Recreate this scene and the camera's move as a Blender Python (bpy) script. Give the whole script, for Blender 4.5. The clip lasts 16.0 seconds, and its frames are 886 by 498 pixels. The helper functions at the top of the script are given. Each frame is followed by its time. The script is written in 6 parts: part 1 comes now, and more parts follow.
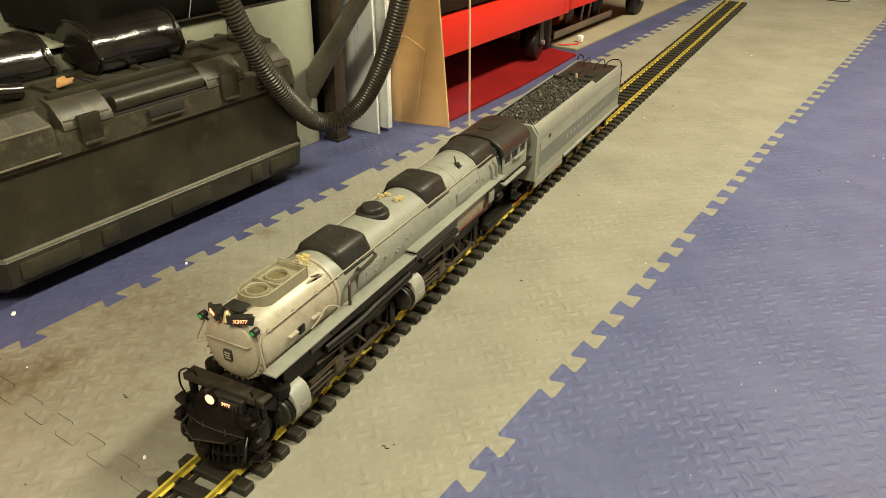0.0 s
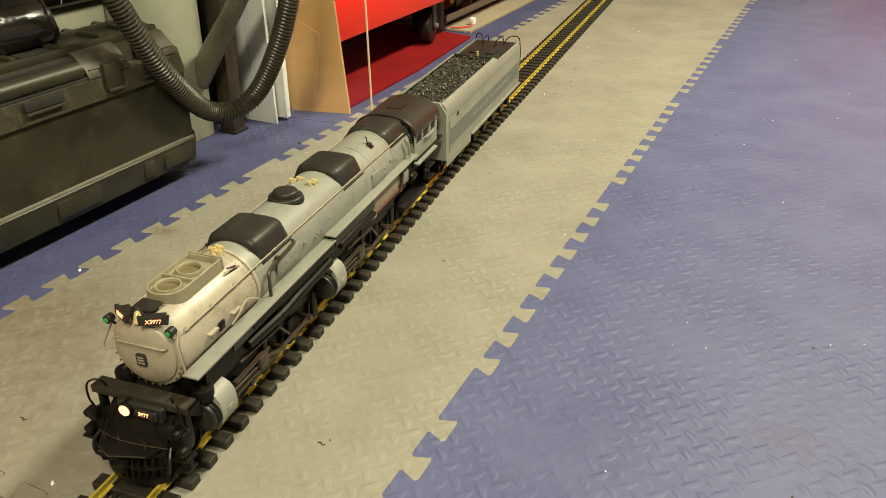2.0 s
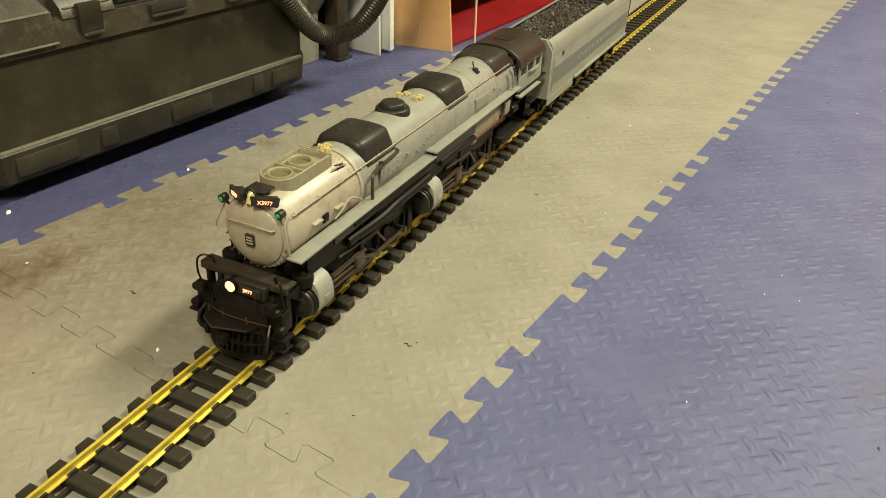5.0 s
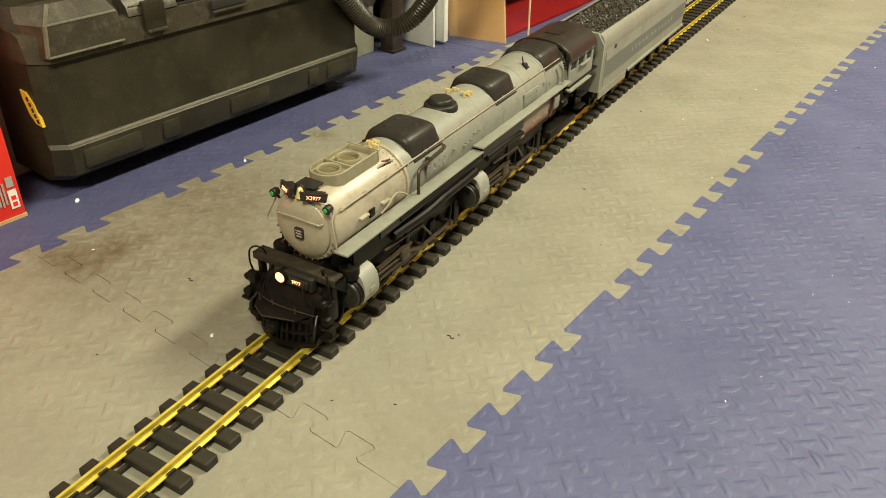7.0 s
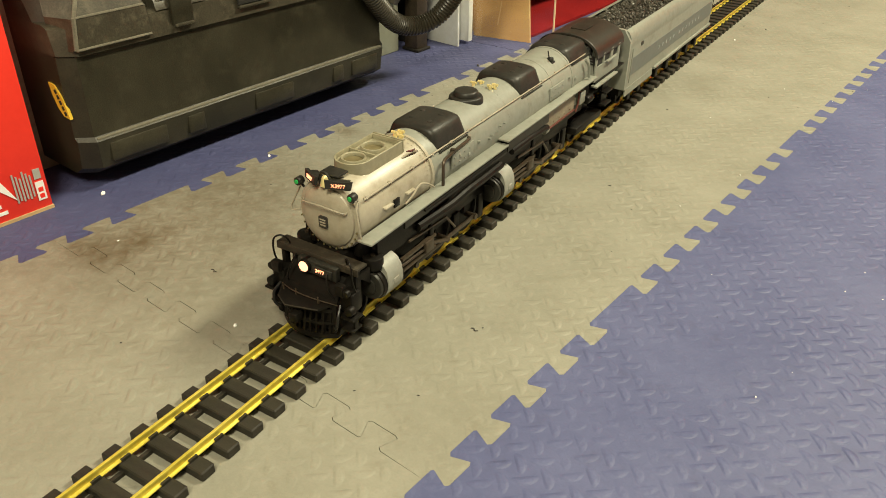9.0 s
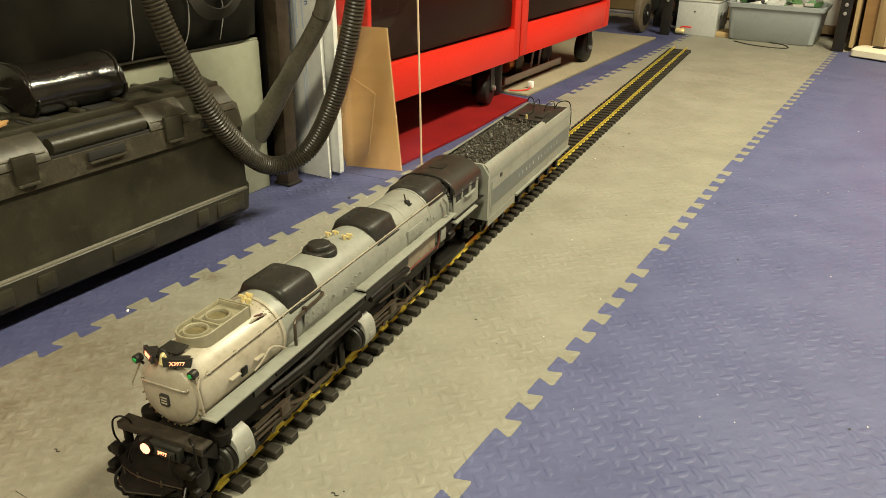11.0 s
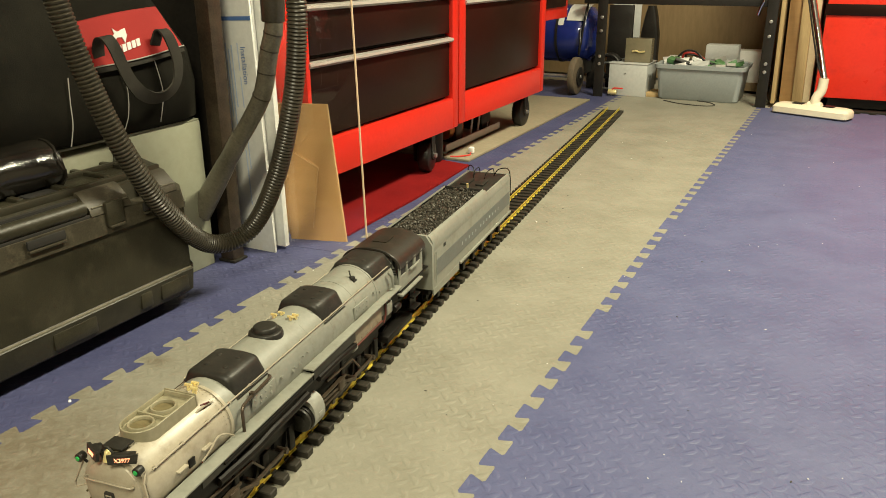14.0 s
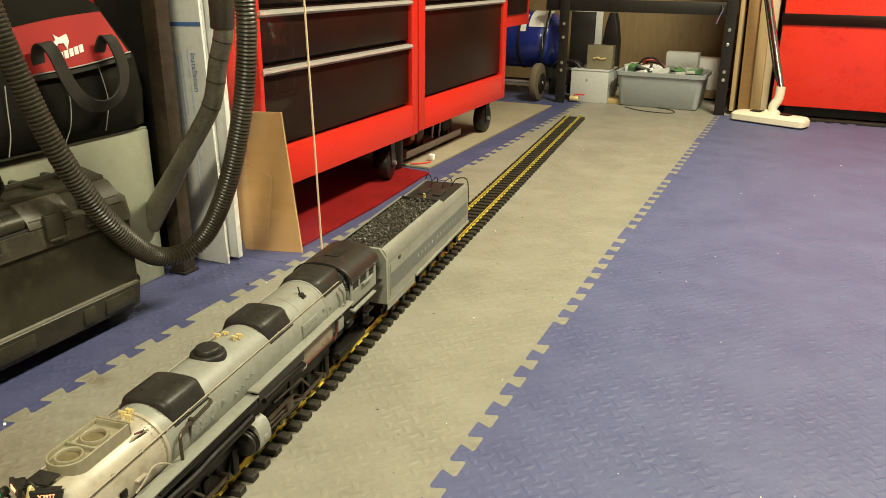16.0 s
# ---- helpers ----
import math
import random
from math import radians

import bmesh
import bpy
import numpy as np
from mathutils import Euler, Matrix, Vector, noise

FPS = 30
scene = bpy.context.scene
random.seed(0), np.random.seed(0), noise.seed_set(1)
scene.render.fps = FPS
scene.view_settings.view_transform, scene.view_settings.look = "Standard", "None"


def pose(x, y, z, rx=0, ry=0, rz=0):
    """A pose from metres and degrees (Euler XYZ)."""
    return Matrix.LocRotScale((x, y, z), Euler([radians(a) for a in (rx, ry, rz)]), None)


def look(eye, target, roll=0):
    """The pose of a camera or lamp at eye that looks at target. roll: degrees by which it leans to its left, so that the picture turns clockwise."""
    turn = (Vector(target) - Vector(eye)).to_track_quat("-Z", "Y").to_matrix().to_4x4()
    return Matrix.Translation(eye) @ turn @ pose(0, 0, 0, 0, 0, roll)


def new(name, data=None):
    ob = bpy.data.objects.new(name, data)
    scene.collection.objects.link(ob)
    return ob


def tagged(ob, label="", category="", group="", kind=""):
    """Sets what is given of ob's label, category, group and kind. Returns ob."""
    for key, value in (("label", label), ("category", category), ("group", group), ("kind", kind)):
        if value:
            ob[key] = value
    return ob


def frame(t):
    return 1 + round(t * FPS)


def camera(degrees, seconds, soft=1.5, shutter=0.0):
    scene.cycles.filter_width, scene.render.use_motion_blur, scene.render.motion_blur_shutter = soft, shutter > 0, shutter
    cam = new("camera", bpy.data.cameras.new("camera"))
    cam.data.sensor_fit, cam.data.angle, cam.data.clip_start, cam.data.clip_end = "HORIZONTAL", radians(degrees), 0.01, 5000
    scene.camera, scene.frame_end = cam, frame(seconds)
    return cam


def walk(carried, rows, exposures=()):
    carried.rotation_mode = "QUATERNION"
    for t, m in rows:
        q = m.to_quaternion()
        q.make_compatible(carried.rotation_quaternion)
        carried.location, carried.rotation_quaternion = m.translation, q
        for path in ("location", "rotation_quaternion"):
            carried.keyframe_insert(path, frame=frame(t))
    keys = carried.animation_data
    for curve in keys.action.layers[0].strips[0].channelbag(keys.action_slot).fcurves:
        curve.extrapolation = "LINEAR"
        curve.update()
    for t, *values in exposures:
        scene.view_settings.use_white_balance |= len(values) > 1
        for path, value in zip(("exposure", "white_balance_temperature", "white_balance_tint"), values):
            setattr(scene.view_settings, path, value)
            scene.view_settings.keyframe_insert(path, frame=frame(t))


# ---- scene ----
cam = camera(59.2, 16.0, soft=0.9)
PATH = [
    (0, (0.497, -0.169, 0.588), (-0.486, 1.295, -0.357), 0.8),
    (0.5, (0.489, -0.15, 0.581), (-0.424, 1.373, -0.338), -0.0),
    (1, (0.469, -0.16, 0.562), (-0.326, 1.436, -0.343), 0.8),
    (1.5, (0.46, -0.161, 0.554), (-0.31, 1.433, -0.377), 0.8),
    (2, (0.458, -0.161, 0.552), (-0.297, 1.428, -0.4), 0.6),
    (2.5, (0.457, -0.159, 0.55), (-0.294, 1.425, -0.413), 0.7),
    (3, (0.46, -0.181, 0.541), (-0.309, 1.384, -0.438), 1.1),
    (3.5, (0.457, -0.189, 0.532), (-0.363, 1.343, -0.457), 1.5),
    (4, (0.455, -0.197, 0.515), (-0.397, 1.309, -0.489), 2.0),
    (4.5, (0.453, -0.205, 0.507), (-0.419, 1.28, -0.509), 2.8),
    (7, (0.472, -0.207, 0.527), (-0.53, 1.156, -0.539), 1.7),
    (7.5, (0.468, -0.215, 0.522), (-0.556, 1.136, -0.538), 1.3),
    (8, (0.474, -0.214, 0.523), (-0.574, 1.129, -0.526), 1.2),
    (8.5, (0.474, -0.208, 0.511), (-0.573, 1.135, -0.537), 1.1),
    (9, (0.471, -0.211, 0.508), (-0.58, 1.127, -0.542), 1.2),
    (9.5, (0.494, -0.167, 0.546), (-0.541, 1.23, -0.441), 0.8),
    (10, (0.497, -0.158, 0.556), (-0.501, 1.31, -0.364), 0.9),
    (12.5, (0.512, -0.136, 0.582), (-0.359, 1.506, -0.156), -0.1),
    (13, (0.514, -0.131, 0.589), (-0.341, 1.528, -0.129), -0.3),
    (13.5, (0.517, -0.13, 0.592), (-0.324, 1.547, -0.101), -0.3),
    (14, (0.513, -0.157, 0.588), (-0.334, 1.52, -0.097), -0.2),
    (14.5, (0.51, -0.154, 0.567), (-0.337, 1.52, -0.128), 0.2),
    (15, (0.517, -0.138, 0.573), (-0.307, 1.543, -0.13), 0.4),
    (15.5, (0.516, -0.121, 0.595), (-0.277, 1.578, -0.1), 0.4),
    (16, (0.519, -0.123, 0.597), (-0.252, 1.593, -0.082), 0.6),
]
walk(cam, [(t, look(eye, target, roll)) for t, eye, target, roll in PATH])

# ---------------------------------------------------------------- light and exposure
world = bpy.data.worlds.new("workshop_air")
world.use_nodes = True
scene.world = world
world.node_tree.nodes["Background"].inputs[0].default_value = (1.0, 0.86, 0.66, 1)
world.node_tree.nodes["Background"].inputs[1].default_value = 0.05


def ceiling_lamp(x, y, z, length, width, watts, turn=0.0):
    data = bpy.data.lights.new("tube_light", "AREA")
    data.shape, data.size, data.size_y, data.energy = "RECTANGLE", width, length, watts
    data.color = (1.0, 0.932, 0.652)
    ob = new("tube_light", data)
    ob.matrix_world = pose(x, y, z, 0, 0, turn)
    return ob


ceiling_lamp(0.93, 1.95, 2.30, 1.2, 0.30, 145)
ceiling_lamp(0.85, -1.20, 2.30, 1.2, 0.30, 105)

# ---------------------------------------------------------------- materials


class Nodes:
    """A few short words for building a node tree."""

    def __init__(self, name):
        self.m = bpy.data.materials.new(name)
        self.m.use_nodes = True
        self.t = self.m.node_tree
        self.b = self.t.nodes["Principled BSDF"]
        self.co = self.t.nodes.new("ShaderNodeTexCoord").outputs["Object"]

    def put(self, sock, value):
        if isinstance(value, bpy.types.NodeSocket):
            self.t.links.new(value, sock)
        else:
            sock.default_value = value

    def math(self, op, a, b=0.0, c=0.0, clamp=False):
        n = self.t.nodes.new("ShaderNodeMath")
        n.operation, n.use_clamp = op, clamp
        for s, v in zip(n.inputs, (a, b, c)):
            self.put(s, v)
        return n.outputs[0]

    def noise(self, scale, detail=4.0, rough=0.6, stretch=None):
        n = self.t.nodes.new("ShaderNodeTexNoise")
        n.inputs["Scale"].default_value, n.inputs["Detail"].default_value, n.inputs["Roughness"].default_value = scale, detail, rough
        co = self.co
        if stretch:
            mp = self.t.nodes.new("ShaderNodeMapping")
            mp.inputs["Scale"].default_value = stretch
            self.t.links.new(co, mp.inputs[0])
            co = mp.outputs[0]
        self.t.links.new(co, n.inputs["Vector"])
        return n.outputs["Fac"]

    def ramp(self, fac, lo, hi):
        n = self.t.nodes.new("ShaderNodeMapRange")
        n.inputs[1].default_value, n.inputs[2].default_value = lo, hi
        self.t.links.new(fac, n.inputs[0])
        return n.outputs[0]

    def mix(self, fac, a, b):
        n = self.t.nodes.new("ShaderNodeMix")
        n.data_type = "RGBA"
        self.put(n.inputs[0], fac)
        self.put(n.inputs[6], a if isinstance(a, bpy.types.NodeSocket) else (*a, 1))
        self.put(n.inputs[7], b if isinstance(b, bpy.types.NodeSocket) else (*b, 1))
        return n.outputs[2]

    def bump(self, height, dist, strength=1.0, under=None):
        n = self.t.nodes.new("ShaderNodeBump")
        n.inputs["Strength"].default_value, n.inputs["Distance"].default_value = strength, dist
        self.t.links.new(height, n.inputs["Height"])
        if under is not None:
            self.t.links.new(under, n.inputs["Normal"])
        return n.outputs[0]


def surface(name, a, b, rough=0.5, metal=0.0, grain=60.0, wear=6.0, relief=0.0004, spread=0.12, dirt=None, stretch=None, coat=0.0, spec=0.5):
    """A painted, moulded or woven surface: two tones at two scales, uneven gloss, fine relief."""
    n = Nodes(name)
    fine, broad = n.noise(grain, 5, 0.65, stretch), n.noise(wear, 4, 0.6, stretch)
    both = n.math("ADD", n.math("MULTIPLY", fine, 0.5), n.math("MULTIPLY", broad, 0.5))
    col = n.mix(n.ramp(both, 0.35, 0.65), a, b)
    if dirt:
        col = n.mix(n.math("MULTIPLY", n.ramp(n.noise(wear * 2.3, 6, 0.7), 0.52, 0.72), 0.6), col, dirt)
    n.put(n.b.inputs["Base Color"], col)
    n.put(n.b.inputs["Roughness"], n.math("ADD", rough - spread / 2, n.math("MULTIPLY", broad, spread), clamp=True))
    n.b.inputs["Metallic"].default_value = metal
    n.b.inputs["Coat Weight"].default_value = coat
    n.b.inputs["Specular IOR Level"].default_value = spec
    if relief:
        n.put(n.b.inputs["Normal"], n.bump(fine, relief, 0.6))
    return n.m


def foam_mat(name, a, b, dirt, tread, stain_patches=()):
    """Foam floor tile with raised diamond-tread bars."""
    n = Nodes(name)
    sep = n.t.nodes.new("ShaderNodeSeparateXYZ")
    n.t.links.new(n.co, sep.inputs[0])
    pitch = 0.0275
    bars = None
    for k in (0, 1):
        u = n.math("ADD", n.math("DIVIDE", sep.outputs[0], pitch), 0.5 * k)
        v = n.math("ADD", n.math("DIVIDE", sep.outputs[1], pitch), 0.5 * k)
        fu = n.math("SUBTRACT", n.math("FRACT", u), 0.5)
        fv = n.math("SUBTRACT", n.math("FRACT", v), 0.5)
        s = 1 if k else -1
        p = n.math("MULTIPLY", n.math("ADD", fu, n.math("MULTIPLY", fv, s)), 0.7071)
        q = n.math("MULTIPLY", n.math("SUBTRACT", fu, n.math("MULTIPLY", fv, s)), 0.7071)
        e = n.math("ADD", n.math("POWER", n.math("DIVIDE", p, 0.47), 2.0), n.math("POWER", n.math("DIVIDE", n.math("ADD", q, n.math("MULTIPLY", n.math("MULTIPLY", p, p), 0.55)), 0.185), 2.0))
        bar = n.math("SUBTRACT", 1.0, e, clamp=True)
        bar = n.math("MULTIPLY", n.math("MULTIPLY", bar, bar), n.math("SUBTRACT", 3.0, n.math("MULTIPLY", bar, 2.0)))
        bars = bar if bars is None else n.math("MAXIMUM", bars, bar)
    bars = n.math("MULTIPLY", bars, n.math("ADD", 0.06, n.math("MULTIPLY", n.ramp(n.noise(8, 5, 0.75), 0.40, 0.66), 0.94)))
    fine, broad = n.noise(900, 3, 0.6), n.noise(7, 5, 0.65)
    col = n.mix(n.ramp(broad, 0.3, 0.7), a, b)
    col = n.mix(n.math("MULTIPLY", n.ramp(n.noise(26, 6, 0.75), 0.55, 0.75), 0.35), col, dirt)
    for sx, sy, sr, amount in stain_patches:
        dx = n.math("DIVIDE", n.math("SUBTRACT", sep.outputs[0], sx), sr)
        dy = n.math("DIVIDE", n.math("SUBTRACT", sep.outputs[1], sy), sr * 0.7)
        d = n.math("SQRT", n.math("ADD", n.math("MULTIPLY", dx, dx), n.math("MULTIPLY", dy, dy)))
        d = n.math("ADD", d, n.math("MULTIPLY", n.math("SUBTRACT", n.noise(38, 5, 0.7), 0.5), 1.6))
        col = n.mix(n.math("MULTIPLY", n.math("SUBTRACT", 1.0, d, clamp=True), amount), col, (0.085, 0.055, 0.025))
    col = n.mix(n.math("MULTIPLY", bars, 0.16), col, [min(1, c * 1.25) for c in b])
    col = n.mix(n.math("MULTIPLY", n.ramp(n.noise(420, 4, 0.8), 0.45, 0.75), 0.30), col, [c * 0.72 for c in a])
    col = n.mix(n.math("MULTIPLY", n.ramp(n.noise(95, 5, 0.75), 0.50, 0.75), 0.28), col, [min(1, c * 1.22) for c in b])
    n.put(n.b.inputs["Base Color"], col)
    n.put(n.b.inputs["Roughness"], n.math("ADD", 0.42, n.math("MULTIPLY", broad, 0.22)))
    n.b.inputs["Specular IOR Level"].default_value = 0.24
    under = n.bump(fine, 0.0002, 0.5)
    wave = n.bump(n.noise(5, 2, 0.5), 0.012, 0.5, n.bump(n.noise(60, 4, 0.7), 0.0010, 0.5, under))
    n.put(n.b.inputs["Normal"], n.bump(bars, 0.0020 * tread, 1.0, wave))
    return n.m


def glow(name, colour, strength):
    n = Nodes(name)
    n.b.inputs["Base Color"].default_value = (*colour, 1)
    n.b.inputs["Emission Color"].default_value = (*colour, 1)
    n.b.inputs["Emission Strength"].default_value = strength
    return n.m


def glass(name, tint, rough=0.02):
    n = Nodes(name)
    n.b.inputs["Base Color"].default_value = (*tint, 1)
    n.b.inputs["Transmission Weight"].default_value = 1.0
    n.b.inputs["Roughness"].default_value = rough
    n.b.inputs["IOR"].default_value = 1.45
    return n.m


# Small brown stains, plus two broad brown patches darkening the left side.
GREY_FOAM = foam_mat("grey_foam", (0.202, 0.194, 0.155), (0.262, 0.251, 0.206), (0.12, 0.095, 0.055), 0.52, ((-0.34, 0.20, 0.30, 0.42), (-0.355, 0.165, 0.07, 0.75), (-0.335, 0.215, 0.05, 0.7), (-0.37, 0.38, 0.26, 0.50), (-0.30, 1.10, 0.03, 0.5), (-0.385, 0.62, 0.035, 0.5)))
BLUE_FOAM = foam_mat("blue_foam", (0.073, 0.082, 0.172), (0.102, 0.112, 0.214), (0.055, 0.052, 0.095), 0.62, ((0.62, 0.36, 0.10, 0.25), (0.52, 0.55, 0.06, 0.2)))
# Darker copy of the blue foam for the tiles west of the aisle.
BLUE_DARK = foam_mat("dark_blue_foam", (0.050, 0.055, 0.128), (0.078, 0.084, 0.172), (0.030, 0.028, 0.050), 0.55)
CONCRETE = surface("concrete", (0.22, 0.2, 0.16), (0.3, 0.27, 0.22), 0.85, grain=90, wear=4, relief=0.001)
WALL = surface("wall_paint", (0.22, 0.19, 0.15), (0.27, 0.24, 0.19), 0.8, grain=40, wear=2)
CEIL = surface("ceiling_paint", (0.55, 0.52, 0.46), (0.62, 0.58, 0.52), 0.9, grain=40, wear=2)
BRASS = surface("brass_rail", (0.68, 0.54, 0.06), (0.88, 0.73, 0.14), 0.30, 0.60, grain=200, wear=18, relief=0.0001)
TIE = surface("tie_plastic", (0.011, 0.0098, 0.0072), (0.030, 0.026, 0.019), 0.55, grain=300, wear=30, relief=0.0003, stretch=(1, 6, 1), spec=0.35)
BLACKM = surface("loco_black", (0.0030, 0.0026, 0.0021), (0.0085, 0.0070, 0.0055), 0.46, 0.0, grain=300, wear=40, relief=0.0002, dirt=(0.016, 0.012, 0.008), spec=0.18)
SATIN = surface("satin_black", (0.011, 0.0105, 0.0085), (0.024, 0.0225, 0.018), 0.46, 0.0, grain=240, wear=30, relief=0.00015, dirt=(0.05, 0.046, 0.036), spec=0.38)
LGREY = surface("loco_light_grey", (0.190, 0.194, 0.165), (0.245, 0.25, 0.212), 0.45, 0.0, grain=120, wear=14, relief=0.00008, dirt=(0.14, 0.128, 0.095))
CREAM = surface("smokebox_grey", (0.285, 0.252, 0.19), (0.370, 0.332, 0.256), 0.36, 0.0, grain=120, wear=16, relief=0.00008, dirt=(0.19, 0.155, 0.10))
DGREY = surface("tender_band_grey", (0.095, 0.105, 0.10), (0.13, 0.14, 0.135), 0.45, 0.0, grain=120, wear=14, relief=0.00008)
STEEL = surface("rod_steel", (0.035, 0.026, 0.018), (0.085, 0.062, 0.042), 0.36, 0.4, grain=300, wear=40, relief=0.0001, spec=0.4)
SILVER = surface("cylinder_silver", (0.22, 0.222, 0.195), (0.28, 0.283, 0.25), 0.5, 0.0, grain=150, wear=20, relief=0.0001, dirt=(0.19, 0.17, 0.13))
GOLD = surface("polished_brass", (0.86, 0.70, 0.28), (0.96, 0.84, 0.45), 0.28, 0.5, grain=100, wear=20, relief=0)
RUST = surface("rusty_pipe", (0.055, 0.012, 0.008), (0.13, 0.03, 0.02), 0.6, 0.0, grain=200, wear=40)
COAL = surface("coal", (0.018, 0.0165, 0.0135), (0.11, 0.098, 0.078), 0.36, 0.0, grain=600, wear=260, relief=0.0006, spec=0.3)
LAMP = glow("warm_lens", (1.0, 0.46, 0.26), 1.9)
DUSTY = surface("dusty_black", (0.016, 0.0125, 0.009), (0.036, 0.029, 0.020), 0.55, 0.0, grain=300, wear=40, relief=0.0002, dirt=(0.09, 0.07, 0.045), spec=0.3)
FLOORB = surface("grey_tan_board", (0.22, 0.19, 0.13), (0.29, 0.25, 0.175), 0.7, grain=80, wear=5)
BOARD = glow("lit_digits", (1.0, 0.36, 0.18), 1.9)
FIREBOX = surface("firebox_tan", (0.24, 0.20, 0.145), (0.32, 0.265, 0.19), 0.5, 0.0, grain=160, wear=40, relief=0.0001, dirt=(0.17, 0.115, 0.075))
GREEN = surface("green_lens", (0.015, 0.24, 0.05), (0.03, 0.42, 0.10), 0.15, grain=100, wear=20, relief=0)
CASE = surface("case_plastic", (0.0118, 0.0108, 0.0066), (0.037, 0.0330, 0.0205), 0.40, grain=500, wear=11, relief=0.0005, dirt=(0.052, 0.046, 0.031), spread=0.34, spec=0.40)
CASEWORN = surface("case_worn_plastic", (0.028, 0.0245, 0.017), (0.062, 0.054, 0.038), 0.42, grain=400, wear=20, relief=0.0004, dirt=(0.13, 0.115, 0.08), spread=0.25, spec=0.4)
# Pale edges: scuffs, with the edge highlights put into the same colour.
CASEEDGE = surface("case_scuffed_lit_edge", (0.085, 0.077, 0.055), (0.17, 0.155, 0.115), 0.6, grain=300, wear=30, relief=0.0003)
GLOSS = surface("glossy_black_film", (0.007, 0.006, 0.005), (0.015, 0.013, 0.010), 0.17, grain=13, wear=5, relief=0.006, coat=0.3)
YELLOW = surface("yellow_label", (0.65, 0.42, 0.03), (0.75, 0.5, 0.05), 0.45, grain=60, wear=8)
INK = surface("dark_ink", (0.02, 0.018, 0.015), (0.03, 0.026, 0.022), 0.6, grain=60, wear=8, relief=0)
RED = surface("red_enamel", (0.58, 0.018, 0.009), (0.66, 0.026, 0.013), 0.34, grain=80, wear=5, relief=0.0001, spec=0.4)
REDBOX = surface("red_carton", (0.74, 0.028, 0.014), (0.82, 0.038, 0.02), 0.5, grain=70, wear=6, relief=0.0003)
CARDEDGE = surface("kraft_edge", (0.42, 0.27, 0.13), (0.52, 0.35, 0.18), 0.8, grain=200, wear=20)
CARD = surface("kraft_card", (0.34, 0.19, 0.072), (0.42, 0.25, 0.10), 0.6, grain=160, wear=6, relief=0.0003, stretch=(1, 1, 8))
# Black with a red tint; the tint paints red reflections on the drawers.
DRAWER = surface("drawer_black_red_tint", (0.010, 0.0035, 0.0025), (0.019, 0.0075, 0.005), 0.36, grain=120, wear=4, relief=0.0001, spec=0.16)
ALU = surface("brushed_aluminium", (0.36, 0.35, 0.33), (0.48, 0.47, 0.44), 0.36, 0.3, grain=300, wear=20, relief=0.0001, stretch=(1, 0.05, 1))
RUBBER = surface("rubber", (0.006, 0.006, 0.006), (0.014, 0.013, 0.012), 0.4, grain=150, wear=14, spec=0.35)
CARPET = surface("red_carpet", (0.14, 0.005, 0.006), (0.23, 0.010, 0.010), 0.95, grain=900, wear=9, relief=0.002, spec=0.1)
TAN = surface("tan_board", (0.48, 0.40, 0.26), (0.58, 0.49, 0.33), 0.7, grain=80, wear=5)
PANEL = surface("grey_green_metal", (0.235, 0.24, 0.18), (0.29, 0.295, 0.225), 0.5, grain=60, wear=4, relief=0.0002)
CANVAS = surface("black_canvas", (0.005, 0.0046, 0.0036), (0.016, 0.0145, 0.0105), 0.85, grain=700, wear=14, relief=0.001, spec=0.1)
REDCLOTH = surface("red_canvas", (0.30, 0.012, 0.010), (0.40, 0.02, 0.016), 0.75, grain=600, wear=8, relief=0.0008)
WEB = surface("webbing", (0.018, 0.0165, 0.0135), (0.040, 0.036, 0.029), 0.75, grain=500, wear=30, relief=0.0008, spec=0.25)
PIPING = surface("grey_piping", (0.3, 0.29, 0.27), (0.38, 0.37, 0.34), 0.7, grain=300, wear=20)
WHITE = surface("white_ink", (0.75, 0.74, 0.72), (0.82, 0.81, 0.79), 0.6, grain=80, wear=10, relief=0)
FOAMB = surface("white_foam_board", (0.58, 0.585, 0.57), (0.74, 0.74, 0.71), 0.45, grain=60, wear=5, relief=0.0003, dirt=(0.6, 0.57, 0.5))
BLUEINK = surface("blue_ink", (0.06, 0.13, 0.35), (0.09, 0.18, 0.42), 0.6, grain=60, wear=10, relief=0)
PALEBLUE = surface("pale_blue_print", (0.36, 0.44, 0.62), (0.5, 0.57, 0.7), 0.6, grain=200, wear=30, relief=0)
LETTER = surface("faded_letter_paint", (0.24, 0.26, 0.255), (0.36, 0.38, 0.37), 0.5, grain=300, wear=90, relief=0)
HOSE = surface("hose_plastic", (0.024, 0.0205, 0.0142), (0.054, 0.046, 0.032), 0.34, grain=200, wear=12, relief=0.0002, spec=0.45)
WAND = surface("wand_plastic", (0.065, 0.058, 0.043), (0.15, 0.135, 0.10), 0.30, grain=200, wear=12, relief=0.0002)
FLUE = surface("dull_olive_flue", (0.10, 0.082, 0.036), (0.16, 0.13, 0.062), 0.6, grain=120, wear=30)
POST = surface("black_steel", (0.010, 0.009, 0.008), (0.024, 0.021, 0.018), 0.45, 0.0, grain=120, wear=9, relief=0.0003, spec=0.3)
BOLT = surface("zinc_bolt", (0.6, 0.6, 0.58), (0.75, 0.75, 0.72), 0.3, 0.9, grain=100, wear=20, relief=0)
BLUETANK = surface("blue_enamel", (0.008, 0.018, 0.13), (0.014, 0.028, 0.19), 0.22, grain=60, wear=6, relief=0.0001, coat=0.4)
